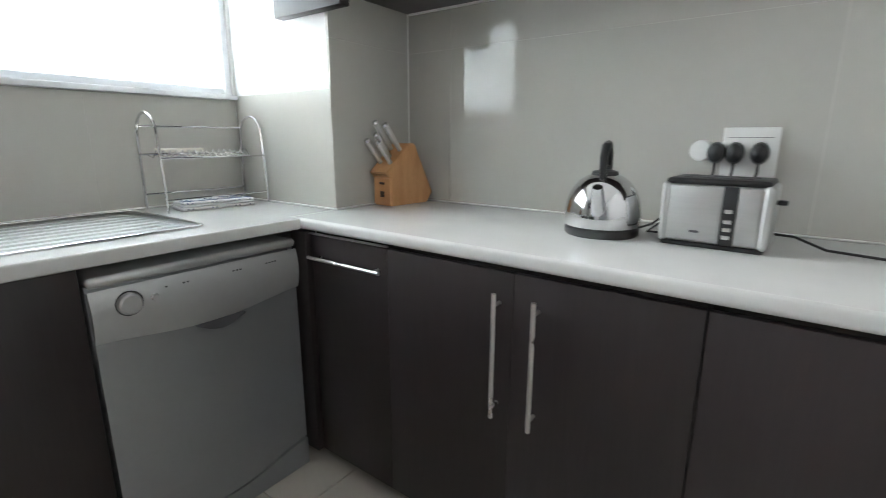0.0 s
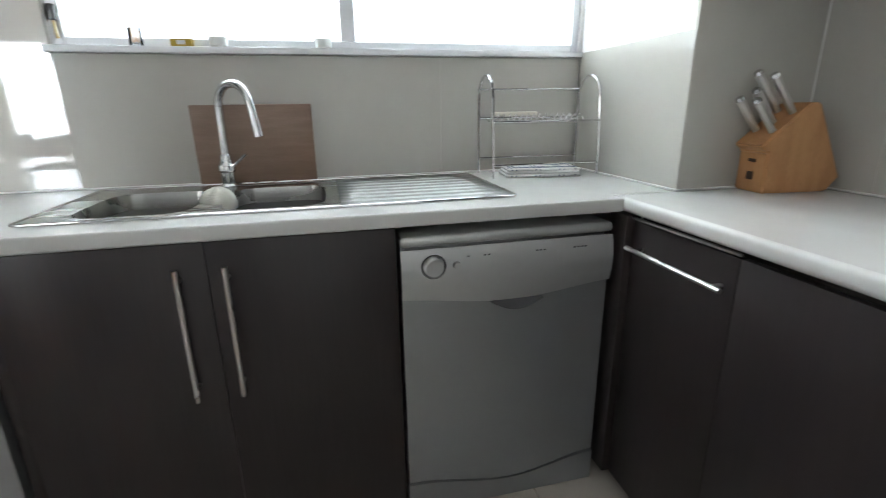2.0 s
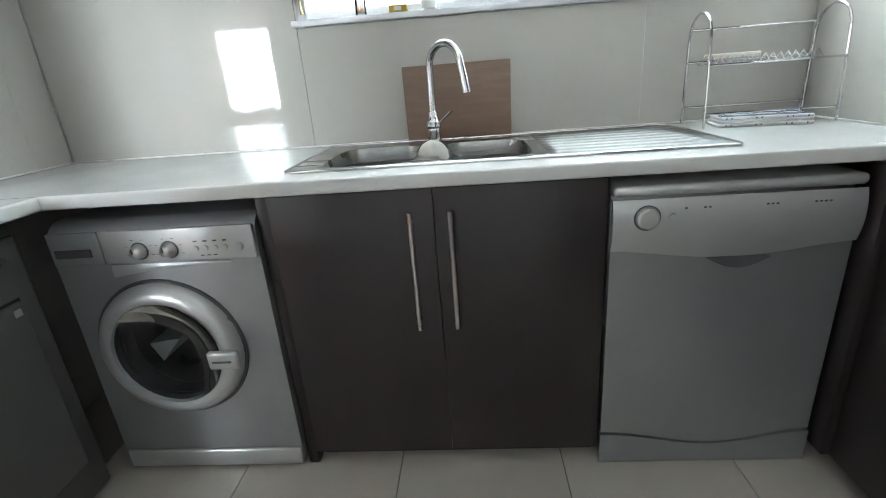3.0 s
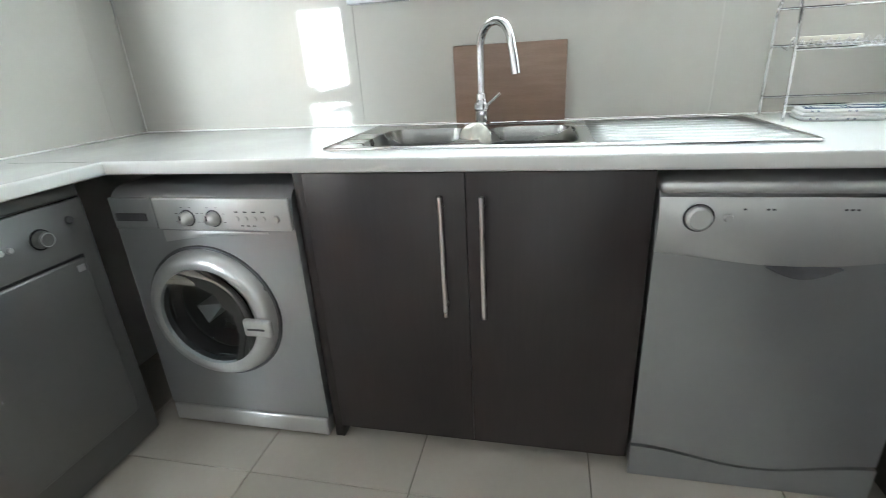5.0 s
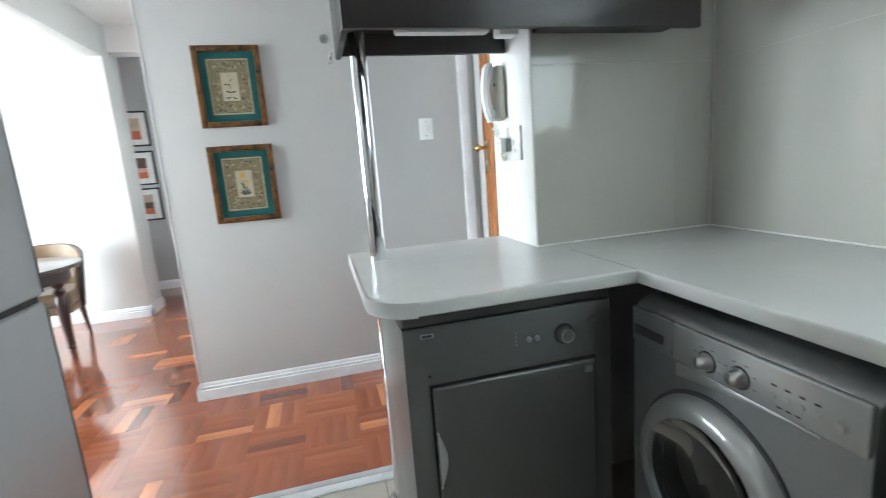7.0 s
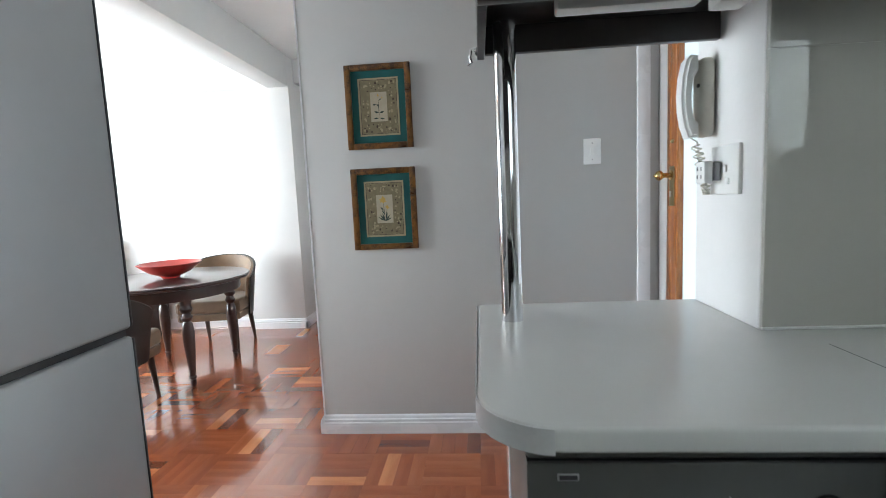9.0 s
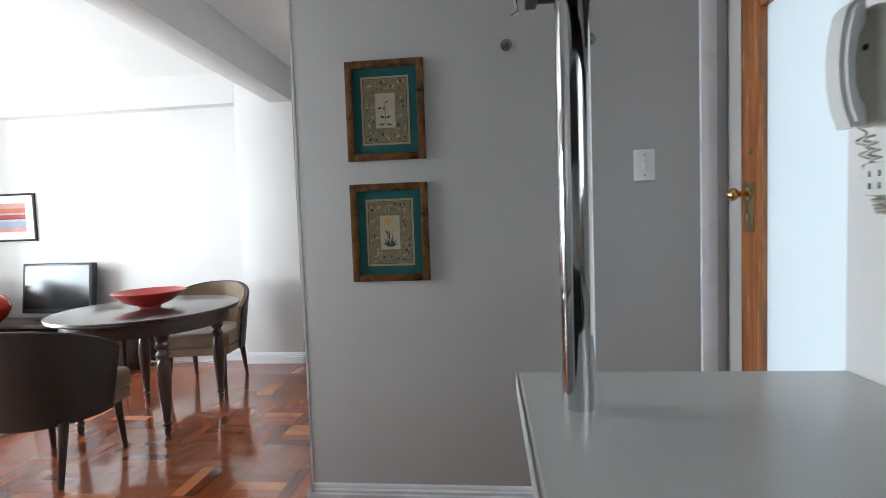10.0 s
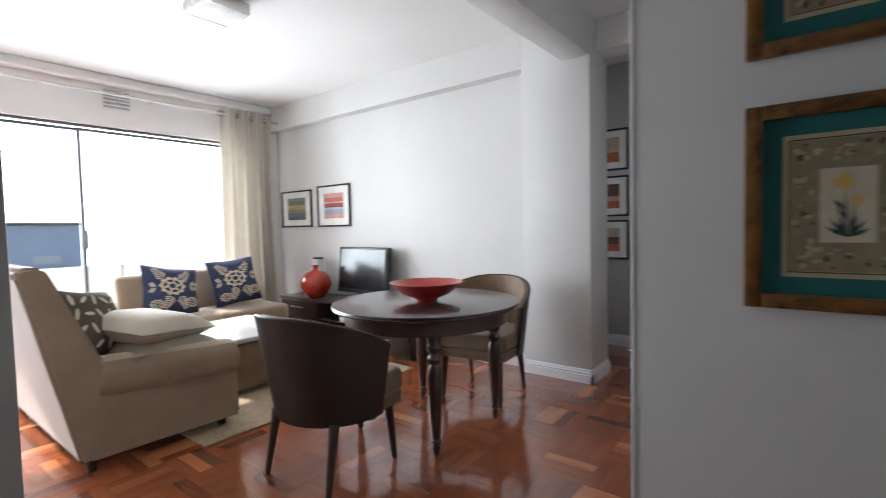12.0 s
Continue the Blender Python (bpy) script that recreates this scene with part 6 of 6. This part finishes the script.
part("roof", box(-0.3, 12.3, -17.3, 22.3, 14.21, 14.5), "ground", ab, smooth=False)
for k in range(9):
    for j in range(3):
        w_ = part("window", box(-0.05, -0.001, -15.2 + 4.0 * k, -13.0 + 4.0 * k, 4.2 + 3.1 * j, 4.9 + 3.1 * j), "balcony", ab, smooth=False)
        part("sill", box(-0.2, -0.001, -15.3 + 4.0 * k, -12.9 + 4.0 * k, 4.05 + 3.1 * j, 4.19 + 3.1 * j), "balcony", w_, smooth=False)

# ---- wall tiles: pieces on the tiled walls ----
TILE = {}


def tile_piece(parent, p, sx, sy, sz):
    """One tile, a slim bevelled slab; alike ones share a mesh."""
    key = (round(sx, 3), round(sy, 3), round(sz, 3))
    if key not in TILE:
        b = box(0, sx, 0, sy, 0, sz, 0.0005, 1)
        o = part("tile", b, "tile")
        TILE[key] = o.data
        bpy.data.objects.remove(o)
    o = new("tile", TILE[key])
    o.parent = parent
    o.location = p
    return o


def tiles_x(parent, y, cuts, z_cuts, sign):
    """Tiles on a wall that runs along x; front at y, standing out towards sign."""
    ya, yb = (y + 0.001, y + 0.0115) if sign < 0 else (y - 0.0115, y - 0.001)
    part("grout", box(cuts[0] + 0.001, cuts[-1] - 0.001, ya, yb, z_cuts[0], z_cuts[-1] - 0.001), "grout", parent, smooth=False)
    for a, c in zip(cuts, cuts[1:]):
        for z0, z1 in zip(z_cuts, z_cuts[1:]):
            tile_piece(parent, (a + 0.0008, y if sign < 0 else y - 0.0105, z0 + 0.0008), c - a - 0.0016, 0.0105, z1 - z0 - 0.0016)


def tiles_y(parent, x, cuts, z_cuts, sign):
    xa, xb = (x + 0.001, x + 0.0115) if sign < 0 else (x - 0.0115, x - 0.001)
    part("grout", box(xa, xb, cuts[0] + 0.001, cuts[-1] - 0.001, z_cuts[0], z_cuts[-1] - 0.001), "grout", parent, smooth=False)
    for a, c in zip(cuts, cuts[1:]):
        for z0, z1 in zip(z_cuts, z_cuts[1:]):
            tile_piece(parent, (x if sign < 0 else x - 0.0105, a + 0.0008, z0 + 0.0008), 0.0105, c - a - 0.0016, z1 - z0 - 0.0016)


Z1 = 1.526
tiles_x(wall_north, YN, [-0.867, -0.65, 0.55, 1.655], [CT + 0.001, Z1, 1.70], -1)
tiles_y(wall_nw_pier, -0.868, [1.986, 2.414], [CT + 0.001, Z1, 2.126], 1)
tiles_x(wall_nw_pier, 1.985, [-1.468, -0.869], [CT + 0.001, 1.357], -1)
tiles_x(wall_south_pier, -0.75, [-1.468, -1.307, -0.7505], [CT + 0.001, Z1, 2.126], 1)
tiles_y(wall_west, XW, [-0.749, 0.234], [CT + 0.001, Z1, 2.126], 1)
tiles_y(wall_west, XW, [0.234, 1.434, 1.984], [CT + 0.001, WIN_Z0 - 0.021], 1)
for a in ((XW + 0.001, XW + 0.004, -0.749, 1.984), ):
    tagged(part("trim_sealant", box(a[0], a[1], a[2], a[3], CT, CT + 0.004, 0.001), "trim"), "white sealant bead along the worktop", "trim", kind="structure")
tagged(part("trim_sealant", box(-0.867, 1.64, YN - 0.004, YN - 0.001, CT, CT + 0.004, 0.001), "trim"), "white sealant bead along the back wall", "trim", kind="structure")

# ---- kitchen floor tiles ----
FT = {}


def floor_piece(parent, name, x0, x1, y0, y1, z0, z1, mat_, bev=0.002):
    key = (name, round(x1 - x0, 3), round(y1 - y0, 3))
    if key not in FT:
        o = part(name, box(0, x1 - x0, 0, y1 - y0, z0, z1, bev, 1), mat_)
        FT[key] = o.data
        bpy.data.objects.remove(o)
    o = new(name, FT[key])
    o.parent = parent
    o.location = (x0, y0, 0)
    return o


xs = [-1.47] + [-1.16 + 0.5 * k for k in range(6)] + [1.655]
ys = [-0.998] + [-0.455 + 0.505 * k for k in range(6)] + [2.41]
for xa, xb in zip(xs, xs[1:]):
    for ya, yb in zip(ys, ys[1:]):
        floor_piece(kitchen_floor, "tile", xa + 0.0015, xb - 0.0015, ya + 0.0015, yb - 0.0015, -0.008, 0.0, "floor_tile", 0.0012)

# ---- parquet: squares of four fingers, turned by turns ----
S, N4 = 0.26, 4
near, rest = [], []
for i in range(-5, 24):
    for j in range(-18, 6):
        for k in range(N4):
            w4 = S / N4
            if (i + j) % 2:
                r = (i * S, i * S + S, j * S + k * w4, j * S + k * w4 + w4)
            else:
                r = (i * S + k * w4, i * S + k * w4 + w4, j * S, j * S + S)
            r = (r[0] - 0.1, r[1] - 0.1, r[2] - 1.087, r[3] - 1.087)
            x0, x1, y0, y1 = max(r[0], -1.02), min(r[1], 5.68), max(r[2], -5.46), r[3]
            lim = -1.087 if x0 < 1.62 else 0.03
            y1 = min(y1, lim)
            if x1 - x0 < 0.01 or y1 - y0 < 0.01:
                continue
            if -1.0 < x0 < 1.9 and y0 > -2.1:
                near.append((x0, x1, y0, y1))
            elif not (x1 < 0.56 and y1 < YP - 0.01):
                rest.append((x0, x1, y0, y1))
near.sort(key=lambda r: -r[2])
rest += near[300:]
for x0, x1, y0, y1 in near[:300]:
    key = ("block", round(x1 - x0, 3), round(y1 - y0, 3))
    if key not in FT:
        dx, dy = x1 - x0, y1 - y0
        turn_it = dy > dx
        b = box(-dx / 2, dx / 2, -dy / 2, dy / 2, -0.006, 0.0, 0.0004, 1)
        if turn_it:
            bmesh.ops.rotate(b, matrix=Matrix.Rotation(radians(-90), 3, "Z"), verts=b.verts)
        o = part("wood_block", b, "parquet")
        FT[key] = o.data
        bpy.data.objects.remove(o)
    o = new("wood_block", FT[key])
    o.parent = hall_floor
    o.matrix_basis = pose((x0 + x1) / 2, (y0 + y1) / 2, 0, 0, 0, 90 if (y1 - y0) > (x1 - x0) else 0)


def joined(name, rects, along_y):
    verts, faces = [], []
    for x0, x1, y0, y1 in rects:
        n = len(verts)
        if along_y:
            x0, x1, y0, y1 = y0, y1, -x1, -x0
        e = 0.0004
        verts += [(x0 + 0.0001, y0 + 0.0001, -0.006), (x1 - 0.0001, y0 + 0.0001, -0.006), (x1 - 0.0001, y1 - 0.0001, -0.006), (x0 + 0.0001, y1 - 0.0001, -0.006),
                  (x0 + e, y0 + e, 0), (x1 - e, y0 + e, 0), (x1 - e, y1 - e, 0), (x0 + e, y1 - e, 0)]
        faces += [(n + 4, n + 5, n + 6, n + 7), (n, n + 1, n + 5, n + 4), (n + 1, n + 2, n + 6, n + 5), (n + 2, n + 3, n + 7, n + 6), (n + 3, n, n + 4, n + 7)]
    me = bpy.data.meshes.new(name)
    me.from_pydata(verts, [], faces)
    me.materials.append(M["parquet"])
    o = new(name, me)
    o.parent = hall_floor
    if along_y:
        o.rotation_euler = (0, 0, radians(90))
    return tagged(o, kind="stuff")


joined("wood_blocks", [r for r in rest if r[1] - r[0] >= r[3] - r[2]], False)
joined("wood_blocks", [r for r in rest if r[1] - r[0] < r[3] - r[2]], True)
